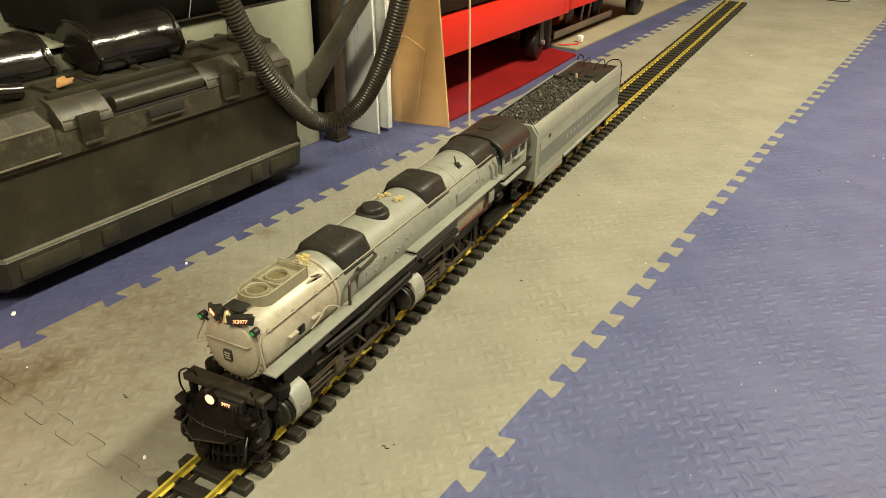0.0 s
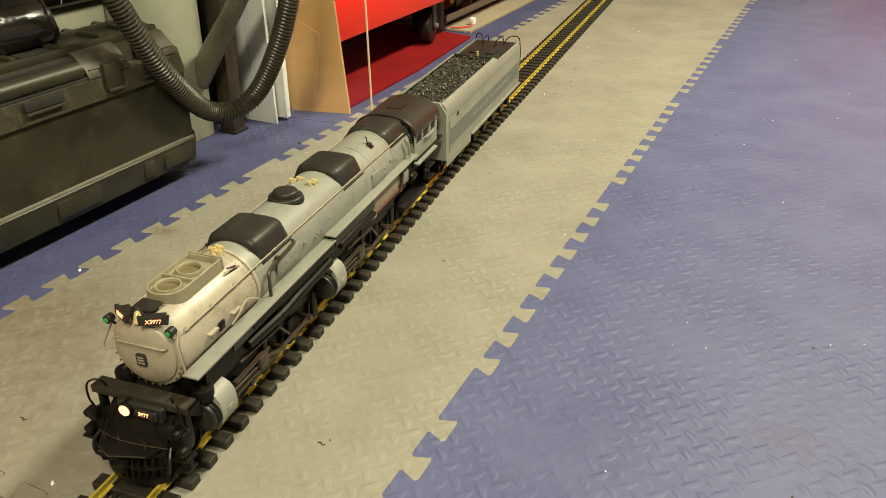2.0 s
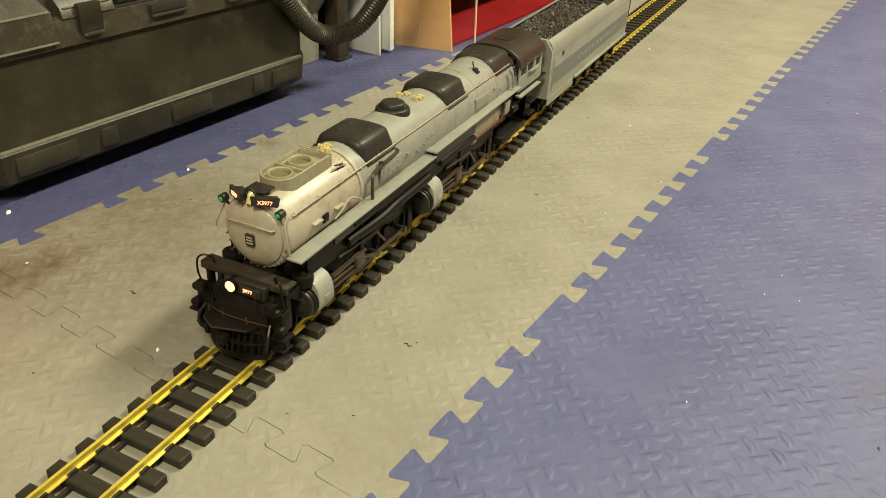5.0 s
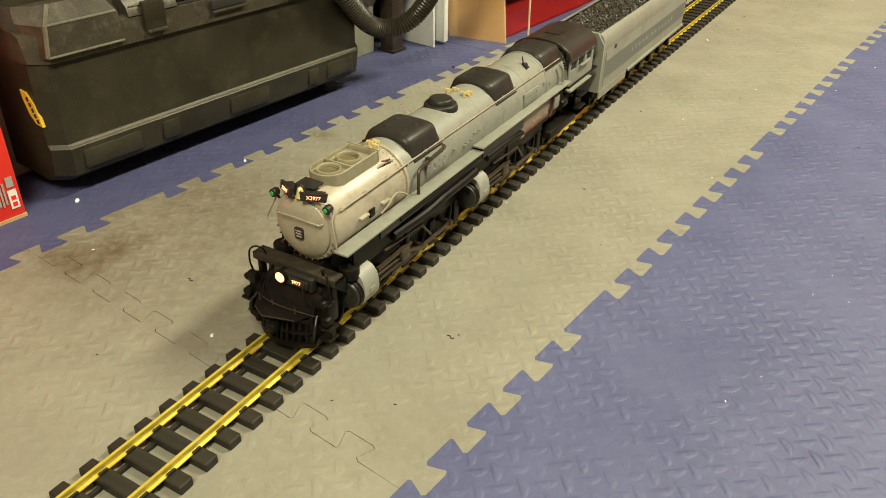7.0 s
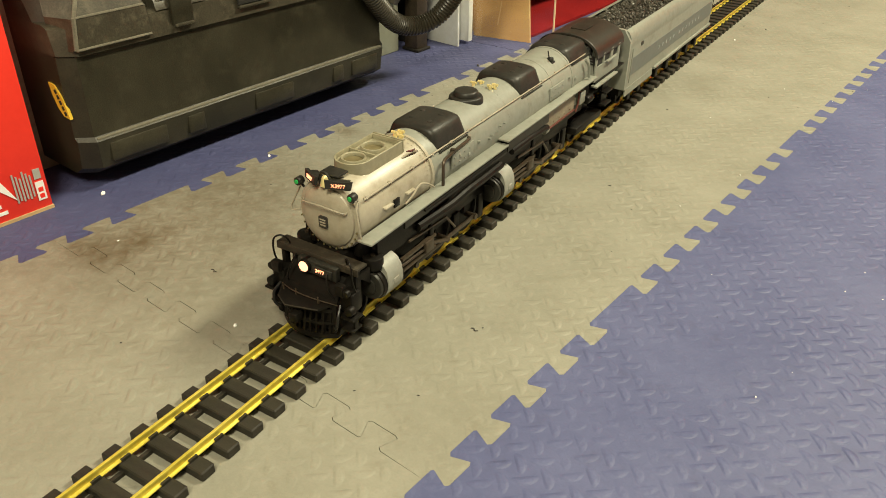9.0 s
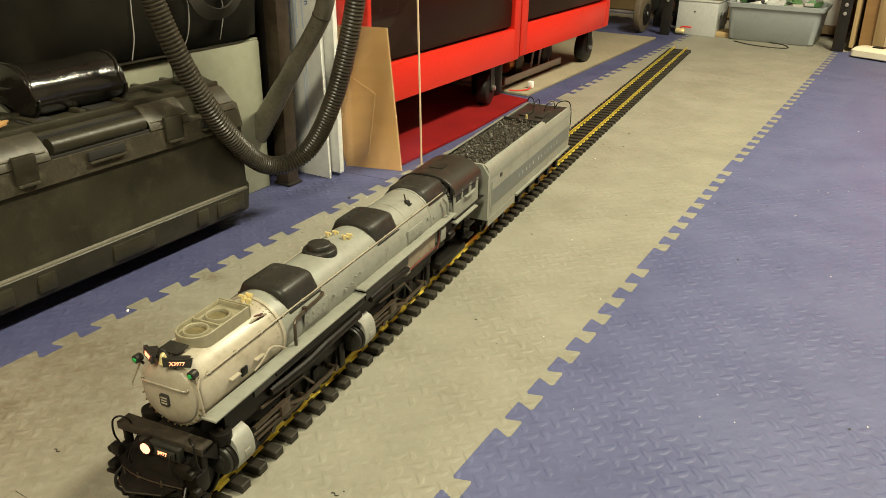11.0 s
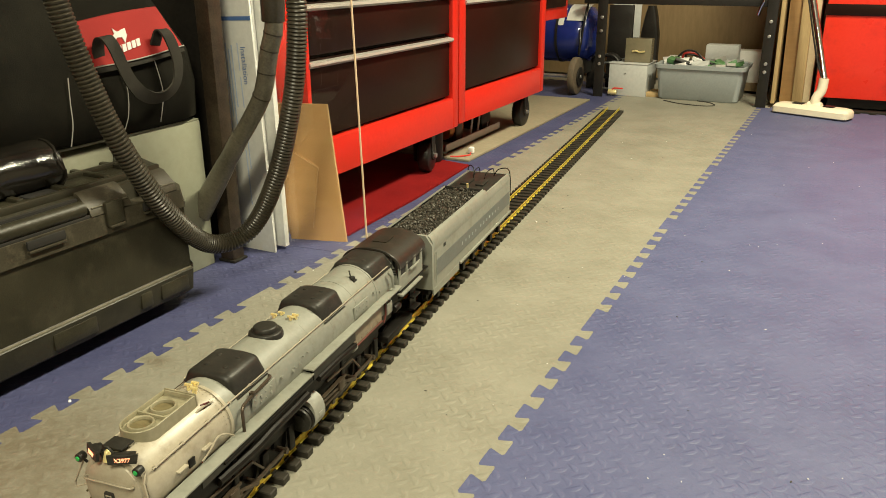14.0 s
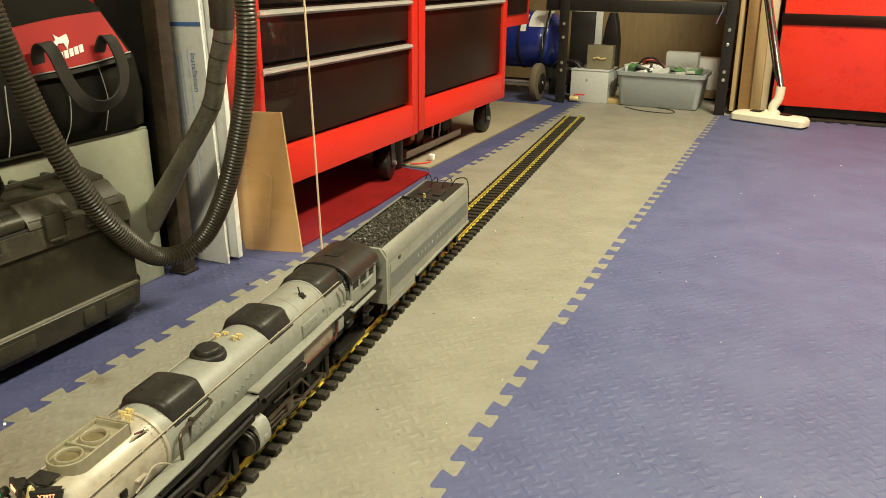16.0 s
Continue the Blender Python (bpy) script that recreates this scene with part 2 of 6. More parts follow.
PAPER = surface("label_paper", (0.55, 0.55, 0.52), (0.66, 0.66, 0.62), 0.5, grain=90, wear=12)
WHEELTAN = surface("worn_tyre", (0.075, 0.056, 0.036), (0.13, 0.10, 0.066), 0.8, grain=120, wear=20, relief=0.0006)
BOXGREY = surface("grey_box_paint", (0.42, 0.43, 0.42), (0.5, 0.51, 0.5), 0.5, grain=80, wear=7)
BINGREY = surface("bin_plastic", (0.27, 0.30, 0.31), (0.33, 0.36, 0.37), 0.45, grain=120, wear=6)
FROST = surface("clouded_plastic", (0.30, 0.265, 0.175), (0.38, 0.335, 0.225), 0.25, grain=60, wear=10, relief=0)
FROST.node_tree.nodes["Principled BSDF"].inputs["Transmission Weight"].default_value = 0.5
ACRYL = glass("acrylic", (0.97, 0.96, 0.94), 0.01)
PEACH = surface("paper_backed_edge", (0.62, 0.46, 0.3), (0.7, 0.54, 0.37), 0.6, grain=90, wear=9)
BROWN = surface("brown_panel", (0.19, 0.13, 0.062), (0.27, 0.185, 0.095), 0.6, grain=60, wear=4, stretch=(1, 1, 0.2))
WOOD = surface("pale_timber", (0.40, 0.28, 0.13), (0.52, 0.38, 0.19), 0.6, grain=70, wear=8, stretch=(6, 6, 0.4))
IVORY = surface("ivory_plastic", (0.66, 0.60, 0.46), (0.73, 0.67, 0.53), 0.4, grain=80, wear=8)
CHROME = surface("chromed_tube", (0.55, 0.54, 0.52), (0.7, 0.69, 0.67), 0.14, 1.0, grain=60, wear=10, relief=0)
COPPER = surface("copper_coil", (0.5, 0.19, 0.06), (0.62, 0.26, 0.09), 0.35, 0.8, grain=300, wear=40)
CIRCUIT = surface("circuit_green", (0.05, 0.14, 0.05), (0.12, 0.24, 0.1), 0.5, grain=200, wear=60)
ORANGE = surface("orange_scrap", (0.42, 0.22, 0.08), (0.52, 0.30, 0.12), 0.7, grain=100, wear=20)
REDPLASTIC = surface("red_plastic", (0.6, 0.03, 0.02), (0.7, 0.04, 0.03), 0.35, grain=80, wear=8, relief=0)
ROOFB = surface("dusty_brown_roof", (0.014, 0.0116, 0.0086), (0.031, 0.0255, 0.0185), 0.40, grain=200, wear=24, relief=0.0002, dirt=(0.058, 0.048, 0.034), spec=0.4, stretch=(1, 3, 1))
OLIVE = surface("chimney_olive", (0.215, 0.195, 0.125), (0.285, 0.26, 0.175), 0.45, grain=140, wear=30, relief=0.0001, dirt=(0.14, 0.12, 0.07))
CABRED = surface("glossy_red_enamel", (0.74, 0.030, 0.014), (0.82, 0.042, 0.02), 0.28, grain=80, wear=5, relief=0.0001, dirt=(0.55, 0.02, 0.012))
# Near-black for openings and recesses; their shade is put into the colour.
GAPSHADE = surface("painted_gap_shade", (0.012, 0.011, 0.010), (0.02, 0.018, 0.016), 0.9, grain=40, wear=4)

# ---------------------------------------------------------------- mesh helpers


def mesh_of(bm, name, smooth=None):
    bmesh.ops.recalc_face_normals(bm, faces=bm.faces)
    me = bpy.data.meshes.new(name)
    bm.to_mesh(me)
    bm.free()
    if smooth is not None:
        me.shade_smooth()
        me.set_sharp_from_angle(angle=radians(smooth))
    return me


def part(name, bm, material, parent, label="", smooth=35):
    me = mesh_of(bm, name, smooth)
    me.materials.append(material)
    ob = new(name, me)
    ob.parent = parent
    if label:
        tagged(ob, label)
    return ob


def thing(name, label, category, m=None, group="", kind=""):
    ob = new(name)
    ob.empty_display_size = 0.05
    if m is not None:
        ob.matrix_world = m
    return tagged(ob, label, category, group, kind)


def solo(name, bm, material, label, category, group="", kind="", m=None, smooth=35):
    me = mesh_of(bm, name, smooth)
    me.materials.append(material)
    ob = new(name, me)
    if m is not None:
        ob.matrix_world = m
    return tagged(ob, label, category, group, kind)


def box(x0, x1, y0, y1, z0, z1, bevel=0.0, bm=None, seg=2):
    out = bm or bmesh.new()
    r = bmesh.ops.create_cube(out, size=1.0, matrix=Matrix.Translation(((x0 + x1) / 2, (y0 + y1) / 2, (z0 + z1) / 2)) @ Matrix.Diagonal((x1 - x0, y1 - y0, z1 - z0, 1)))
    if bevel:
        edges = list({e for v in r["verts"] for e in v.link_edges})
        bmesh.ops.bevel(out, geom=edges, offset=bevel, segments=seg, affect="EDGES", profile=0.5)
    return out


def rod(p0, p1, r0, r1=None, n=16, bm=None, bevel=0.0):
    out = bm or bmesh.new()
    p0, p1 = Vector(p0), Vector(p1)
    d = p1 - p0
    m = Matrix.Translation((p0 + p1) / 2) @ d.to_track_quat("Z", "Y").to_matrix().to_4x4()
    r = bmesh.ops.create_cone(out, cap_ends=True, segments=n, radius1=r0, radius2=r0 if r1 is None else r1, depth=d.length, matrix=m)
    if bevel:
        edges = [e for e in {e for v in r["verts"] for e in v.link_edges} if any(len(f.verts) > 4 for f in e.link_faces)]
        bmesh.ops.bevel(out, geom=edges, offset=bevel, segments=2, affect="EDGES", profile=0.5)
    return out


def smooth_line(pts, n):
    """Catmull-Rom curve through a few points."""
    pts = [Vector(p) for p in pts]
    ext = [2 * pts[0] - pts[1], *pts, 2 * pts[-1] - pts[-2]]
    out = []
    for i in range(len(pts) - 1):
        a, b, c, d = ext[i:i + 4]
        for k in range(n):
            t = k / n
            out.append(0.5 * ((2 * b) + (c - a) * t + (2 * a - 5 * b + 4 * c - d) * t * t + (3 * b - a - 3 * c + d) * t ** 3))
    out.append(pts[-1])
    return out


def even_line(line, step):
    """The same line, cut into equal steps."""
    out, left = [line[0].copy()], step
    for a, b in zip(line, line[1:]):
        d = b - a
        run = d.length
        at = left
        while at <= run:
            out.append(a + d * (at / run))
            at += step
        left = at - run
    return out


def ribbon(line, across, width, thick):
    """A flat strap along a line; across gives the way of its width at each point."""
    secs = []
    for i, p in enumerate(line):
        d = (line[min(i + 1, len(line) - 1)] - line[max(i - 1, 0)]).normalized()
        side = (across[i] - d * across[i].dot(d)).normalized()
        h = d.cross(side) * thick / 2
        side = side * width / 2
        secs.append([p + side + h, p - side + h, p - side - h, p + side - h])
    return loft(secs)


def tube(line, radius, n=10, bm=None, flat=1.0):
    """A tube along a line; radius is a number or a function of the ring's index."""
    out = bm or bmesh.new()
    line = [Vector(p) for p in line]
    side = None
    rings = []
    for i, p in enumerate(line):
        d = (line[min(i + 1, len(line) - 1)] - line[max(i - 1, 0)]).normalized()
        if side is None:
            side = d.orthogonal().normalized()
        side = (side - d * side.dot(d)).normalized()
        up = d.cross(side)
        r = radius(i) if callable(radius) else radius
        rings.append([out.verts.new(p + r * (math.cos(a) * side + flat * math.sin(a) * up)) for a in (2 * math.pi * k / n for k in range(n))])
    for a, b in zip(rings, rings[1:]):
        for k in range(n):
            out.faces.new((a[k], a[(k + 1) % n], b[(k + 1) % n], b[k]))
    out.faces.new(rings[0])
    out.faces.new(rings[-1][::-1])
    return out


def loft(sections, bm=None, cap=True):
    """Skin over closed sections with equal counts of points."""
    out = bm or bmesh.new()
    rings = [[out.verts.new(p) for p in s] for s in sections]
    n = len(rings[0])
    for a, b in zip(rings, rings[1:]):
        for k in range(n):
            out.faces.new((a[k], a[(k + 1) % n], b[(k + 1) % n], b[k]))
    if cap:
        out.faces.new(rings[0])
        out.faces.new(rings[-1][::-1])
    return out


def prism(outline, axis, lo, hi, bm=None):
    """A flat outline pushed along an axis ('x', 'y' or 'z')."""
    def at(p, h):
        return {"x": (h, p[0], p[1]), "y": (p[0], h, p[1]), "z": (p[0], p[1], h)}[axis]
    return loft([[at(p, lo) for p in outline], [at(p, hi) for p in outline]], bm)


def rounded(w0, w1, h0, h1, r, n=5):
    """Outline of a rounded rectangle."""
    pts = []
    for cx, cy, a0 in ((w1 - r, h1 - r, 0), (w0 + r, h1 - r, 90), (w0 + r, h0 + r, 180), (w1 - r, h0 + r, 270)):
        for k in range(n + 1):
            a = radians(a0 + 90 * k / n)
            pts.append((cx + r * math.cos(a), cy + r * math.sin(a)))
    return pts


def lettering(text, size, material, parent, m, name="lettering", depth=0.0004):
    """Raised letters in the built-in font, as a mesh."""
    cu = bpy.data.curves.new(name, "FONT")
    cu.body, cu.size, cu.extrude, cu.align_x, cu.align_y = text, size, depth, "CENTER", "CENTER"
    tmp = bpy.data.objects.new(name, cu)
    scene.collection.objects.link(tmp)
    me = bpy.data.meshes.new_from_object(tmp.evaluated_get(bpy.context.evaluated_depsgraph_get()))
    bpy.data.objects.remove(tmp)
    me.materials.clear()
    me.materials.append(material)
    ob = new(name, me)
    ob.parent = parent
    ob.matrix_local = m
    return ob


# ---------------------------------------------------------------- room shell
solo("ground", box(-2.2, 3.0, -2.6, 5.2, -0.10, -0.013), CONCRETE, "worn grey concrete slab of the workshop", "floor", kind="structure")
solo("wall_west", box(-1.35, -1.25, -2.6, 5.2, -0.013, 2.4), WALL, "plain dim brown-painted workshop wall", "wall", kind="structure")
solo("wall_east", box(2.6, 2.7, -2.6, 5.2, -0.013, 2.4), WALL, "plain dim brown-painted workshop wall", "wall", kind="structure")
solo("wall_north", box(-1.25, 2.6, 4.6, 4.7, -0.013, 2.4), WALL, "plain dim brown-painted workshop wall", "wall", kind="structure")
solo("wall_south", box(-1.25, 2.6, -2.6, -2.5, -0.013, 2.4), WALL, "plain dim brown-painted workshop wall", "wall", kind="structure")
solo("ceiling", box(-1.35, 2.7, -2.6, 4.7, 2.4, 2.5), CEIL, "pale painted flat ceiling", "ceiling", kind="structure")

# ---------------------------------------------------------------- railway
TRACK = pose(0, 0, 0, 0, 0, 6.95)


def bend(s):
    """Sideways run of the track beyond its rail joint."""
    return 0.0235 * max(0.0, s - 1.02)


def track():
    t = thing("model_railway_track", "brass-railed garden-scale track with dark plastic ties on the mat", "railway track", TRACK)
    end = 3.135
    prof = [(-0.0033, 0.0), (0.0033, 0.0), (0.0033, 0.0010), (0.0008, 0.0020), (0.0008, 0.0060), (0.0014, 0.0066), (0.0014, 0.0086), (0.0009, 0.0092), (-0.0009, 0.0092), (-0.0014, 0.0086), (-0.0014, 0.0066), (-0.0008, 0.0060), (-0.0008, 0.0020), (-0.0033, 0.0010)]
    for x in (-0.0242, 0.0242):
        part("rail", loft([[(x + bend(y) + a, y, 0.0105 + b) for a, b in prof] for y in (-1.6, 1.02, end)]), BRASS, t, "yellow brass rail")
    bm = box(-0.0445, 0.0445, -0.0075, 0.0075, 0.0, 0.0100, 0.0012, seg=1)
    for x in (-0.0242, 0.0242):
        for s in (-1, 1):
            box(x + s * 0.0030 - 0.0012, x + s * 0.0030 + 0.0012, -0.0045, 0.0045, 0.0095, 0.0132, bm=bm)
    me = mesh_of(bm, "tie", 35)
    me.materials.append(TIE)
    k = 0
    while True:
        s = 0.0292 * k - 1.6 + 0.0292 * 0.79 - 0.0075
        if s > end - 0.008:
            break
        ob = new("tie", me)
        ob.parent = t
        ob.matrix_local = pose(bend(s), s, 0, 0, 0, -1.35 if s > 1.02 else 0)
        k += 1
    for x in (-0.018, 0.018):
        part("tie_web", loft([[(x + bend(y) + a, y, b) for a, b in ((-0.002, 0.0), (0.002, 0.0), (0.002, 0.004), (-0.002, 0.004))] for y in (-1.6, 1.02, end - 0.02)]), TIE, t)
    return t


track()
RAILTOP = 0.0197


def wheel_mesh(r, w):
    """A turned wheel: tyre, flange, dished web and hub."""
    n = 28
    prof = [(0.0008, -w * 0.62), (r * 0.22, -w * 0.62), (r * 0.26, -w * 0.2), (r * 0.78, -w * 0.15), (r * 0.82, -w / 2), (r, -w / 2), (r, w * 0.28), (r * 1.07, w * 0.34), (r * 1.07, w / 2), (r * 0.80, w / 2), (0.0008, w / 2)]
    return loft([[(b, a * math.cos(2 * math.pi * k / n), a * math.sin(2 * math.pi * k / n)) for k in range(n)] for a, b in prof])


def wheels(parent, ys, r, x=0.0255, name="driving_wheel"):
    for s in (-1, 1):
        me = mesh_of(wheel_mesh(r, 0.009), name, 35)
        me.materials.append(BLACKM)
        for y in ys:
            ob = new(name, me)
            ob.parent = parent
            ob.matrix_local = pose(s * x, y, RAILTOP + r, 0, 0, 0 if s < 0 else 180)


def arch(half, z0, z1, n=20, power=2.4):
    """Half-round outline used for boiler saddles and roofs: from the left foot over the top to the right foot."""
    pts = []
    for k in range(n + 1):
        a = math.pi * k / n
        c, s = math.cos(a), math.sin(a)
        pts.append((-half * math.copysign(abs(c) ** (2 / power), c), z0 + (z1 - z0) * abs(s) ** (2 / power)))
    return pts


def saddle_box(parent, name, s0, s1, foot, top, z_low, z_top, mat, label, studs=4):
    """A black box that straddles the boiler: sloping sides, softly domed lid, all edges rounded, with a thin foot flange."""
    def profile(inset):
        h, w, z = top - inset, foot - inset * 0.5, z_top - inset * 0.9
        right = [(w, z_low), (w - 0.0006, z_low + 0.003), (h + 0.0030, z - 0.0085), (h + 0.0012, z - 0.0048), (h - 0.0018, z - 0.0022), (h - 0.007, z - 0.0009), (h * 0.35, z)]
        return [(-x, zz) for x, zz in right] + right[::-1]
    secs = []
    for y, inset in ((s0, 0.0050), (s0 + 0.0012, 0.0026), (s0 + 0.0040, 0.0008), (s0 + 0.0085, 0.0), (s1 - 0.0085, 0.0), (s1 - 0.0040, 0.0008), (s1 - 0.0012, 0.0026), (s1, 0.0050)):
        secs.append([(x, y, z) for x, z in profile(inset)])
    ob = part(name, loft(secs), mat, parent, label, smooth=50)
    for k in range(studs):
        x, y = top * 0.45 * (-1) ** k, s0 + (s1 - s0) * (0.3 if k < 2 else 0.68)
        part("filler_cap", rod((x, y, z_top - 0.002), (x, y, z_top + 0.0006), 0.0036, 0.0030, n=12, bevel=0.0004), mat, ob)
    for sx in (-1, 1):
        part("foot_flange", box(sx * (foot + 0.0004) - 0.0016, sx * (foot + 0.0004) + 0.0016, s0 + 0.001, s1 - 0.001, z_low - 0.0006, z_low + 0.0010, 0.0004), mat, ob)
    return ob


def locomotive():
    t = thing("model_steam_locomotive", "large light-grey model steam locomotive with black fittings standing on brass rails", "model locomotive", TRACK)
    zc = 0.1318

    def ring(s, r, z=zc, n=40):
        return [(r * math.cos(2 * math.pi * k / n), s, z + r * math.sin(2 * math.pi * k / n)) for k in range(n)]
    part("smokebox", loft([ring(0.246, 0.0342), ring(0.2475, 0.0370), ring(0.251, 0.0386), ring(0.372, 0.0392)]), CREAM, t, "warm cream-grey smokebox", 30)
    part("boiler", loft([ring(0.3722, 0.0398), ring(0.378, 0.0405), ring(0.40, 0.0412), ring(0.60, 0.0425), ring(0.80, 0.0435)]), LGREY, t, "light grey boiler with bands", 30)
    for s in (0.372, 0.402, 0.475, 0.548, 0.60, 0.672, 0.735):
        r = 0.0402 + min(1, max(0, (s - 0.372) / 0.43)) * 0.0035
        b = bmesh.new()
        loft([ring(s, r - 0.001), ring(s, r + 0.0006), ring(s + 0.004, r + 0.0006), ring(s + 0.004, r - 0.001)], b)
        part("boiler_band", b, CREAM if s < 0.38 else LGREY, t)
    # smokebox front: door, ring of bolts, hand bar and badge
    door = part("smokebox_door", loft([ring(0.2462, 0.0325), ring(0.2435, 0.032), ring(0.2405, 0.028), ring(0.2385, 0.018), ring(0.238, 0.004)]), CREAM, t, "domed cream-grey smokebox door", 40)
    bolts = bmesh.new()
    for k in range(13):
        a = math.pi * (1.08 + 0.84 * k / 12)
        p = (0.0354 * math.cos(a), 0.246, zc + 0.0354 * math.sin(a))
        rod(p, (p[0], 0.2445, p[2]), 0.0011, n=6, bm=bolts)
    part("bolt_ring", bolts, FLUE, door, "dull bronze bolts")
    part("door_handrail", tube(smooth_line([(-0.026, 0.2425, zc + 0.013), (-0.025, 0.2365, zc + 0.014), (0.0, 0.2335, zc + 0.0165), (0.025, 0.2365, zc + 0.014), (0.026, 0.2425, zc + 0.013)], 6), 0.0009, 6), CREAM, door)
    badge = part("badge", prism(rounded(-0.0052, 0.0052, -0.0065 + zc - 0.003, 0.0065 + zc - 0.003, 0.002), "y", 0.2362, 0.2388), INK, door, "small dark shield badge")
    for dz in (-0.003, 0.0, 0.003):
        part("badge_bar", box(-0.0035, 0.0035, 0.2358, 0.2363, zc - 0.003 + dz - 0.0007, zc - 0.003 + dz + 0.0007), CREAM, badge)
    # number boards, marker lamps and bell above the door
    for s in (-1, 1):
        bd = part("number_board", prism([(-0.0135, 0.0048), (-0.0122, -0.0036), (0.0122, -0.0036), (0.0135, 0.0048), (0.0, 0.0036)], "y", -0.0018, 0.0018), SATIN, t, "black lit number board")
        bd.matrix_local = pose(s * 0.0165, 0.2430, 0.1705, -12, s * 4, s * 30)
        lettering("X3977", 0.0051, BOARD, bd, pose(0, -0.0022, -0.0002, 90, 0, 0), "digits")
        part("board_bracket", rod((s * 0.012, 0.250, 0.164), (s * 0.014, 0.2465, 0.170), 0.0018, n=8), BLACKM, t)
        part("board_hood", box(-0.0105, 0.0105, 0.0, 0.010, 0.0030, 0.0042, 0.0005), SATIN, bd)
        lamp = part("marker_lamp", rod((s * 0.0325, 0.2475, 0.1625), (s * 0.0325, 0.2395, 0.1625), 0.0043, n=14, bevel=0.001), SATIN, t, "black marker lamp with green lens")
        part("lens", rod((s * 0.0325, 0.2396, 0.1625), (s * 0.0325, 0.2384, 0.1625), 0.0024, n=14, bevel=0.0005), GREEN, lamp, "green glass lens")
        part("lamp_foot", rod((s * 0.0300, 0.247, 0.155), (s * 0.0325, 0.245, 0.160), 0.0014, n=6), BLACKM, lamp)
    bell = part("bell", loft([[(a * math.cos(2 * math.pi * k / 16), 0.2435 + a * math.sin(2 * math.pi * k / 16), z) for k in range(16)] for a, z in ((0.0052, 0.1665), (0.0048, 0.168), (0.0036, 0.172), (0.0026, 0.1755), (0.0010, 0.177))]), GOLD, t, "polished brass bell", 60)
    part("bell_yoke", tube(smooth_line([(-0.0065, 0.2435, 0.166), (-0.006, 0.2435, 0.175), (0, 0.2435, 0.180), (0.006, 0.2435, 0.175), (0.0065, 0.2435, 0.166)], 5), 0.0011, 6), SATIN, bell)
    part("lamp_visor", box(-0.011, 0.011, 0.249, 0.266, 0.1735, 0.1760, 0.0008), SATIN, t)
    # double chimney with its casing
    def stadium(r, z):
        front = [(-r * math.cos(math.pi * k / 14), 0.2885 - r * math.sin(math.pi * k / 14), z) for k in range(15)]
        return front + [(r, 0.346 + (r - 0.0190), z), (-r, 0.346 + (r - 0.0190), z)]
    stack = part("chimney_casing", loft([stadium(0.0195, 0.156), stadium(0.0192, 0.1790), stadium(0.0188, 0.1794), stadium(0.0176, 0.1794), stadium(0.0173, 0.1790), stadium(0.0173, 0.1745)]), OLIVE, t, "olive-cream double chimney casing", 40)
    for y in (0.2885, 0.3215):
        b = bmesh.new()
        n = 28
        prof = [(0.0105, 0.1750), (0.0105, 0.1782), (0.0112, 0.1790), (0.0124, 0.1790), (0.0130, 0.1782), (0.0132, 0.1744)]
        loft([[(r * math.cos(2 * math.pi * k / n), y + r * math.sin(2 * math.pi * k / n), z) for k in range(n)] for r, z in prof[::-1]], b, cap=False)
        part("chimney", b, OLIVE, stack, "open chimney rim", 50)
        part("flue", rod((0, y, 0.1742), (0, y, 0.1752), 0.0106, n=20), FLUE, stack, "dull olive flue inside")
    part("casing_bridge", box(-0.0172, 0.0172, 0.3040, 0.3060, 0.1744, 0.1782, 0.0003), OLIVE, stack)
    part("casing_lip", box(-0.0192, 0.0192, 0.3470, 0.3488, 0.166, 0.1800, 0.0004), OLIVE, stack)
    # domes and sand boxes
    saddle_box(t, "front_sand_box", 0.391, 0.453, 0.0350, 0.0265, 0.1525, 0.1780, SATIN, "black front sand box with filler caps")
    saddle_box(t, "rear_sand_box", 0.586, 0.647, 0.0358, 0.0270, 0.1535, 0.1795, SATIN, "black rear sand box with filler caps")
    b = bmesh.new()
    for r0, r1, z0, z1 in ((0.0225, 0.0200, 0.164, 0.1752), (0.0162, 0.0140, 0.1745, 0.1815)):
        rod((0, 0.509, z0), (0, 0.509, z1), r0, r1, n=26, bm=b, bevel=0.0018)
    part("steam_dome", b, SATIN, t, "round black steam dome", 50)
    for x, y in ((-0.012, 0.548), (-0.006, 0.556), (0.014, 0.556), (0.011, 0.549), (0.006, 0.362), (-0.004, 0.366), (0.0, 0.372)):
        v = part("safety_valve", rod((x, y, 0.166), (x, y, 0.1765), 0.0026, 0.002, n=10, bevel=0.0005), GOLD, t, "polished brass valve")
        part("valve_cap", rod((x - 0.004, y, 0.1765), (x + 0.004, y, 0.1765), 0.0018, n=8), GOLD, v)
    # pipework, handrails, steps on the boiler
    for s in (-1, 1):
        rail = part("handrail", tube([(s * 0.0350, 0.258, 0.1545), (s * 0.0350, 0.38, 0.1560), (s * 0.0358, 0.60, 0.1575), (s * 0.0365, 0.79, 0.1585)], 0.0009, 6), CREAM, t, "thin cream-grey handrail")
        for y in (0.262, 0.302, 0.342, 0.38, 0.418, 0.455, 0.49, 0.53, 0.57, 0.61, 0.65, 0.69, 0.725, 0.76):
            part("stanchion", rod((s * 0.0315, y, 0.1530 + (y - 0.26) * 0.0075), (s * 0.0356, y, 0.1552 + (y - 0.26) * 0.0075), 0.0017, n=6), CREAM, rail)
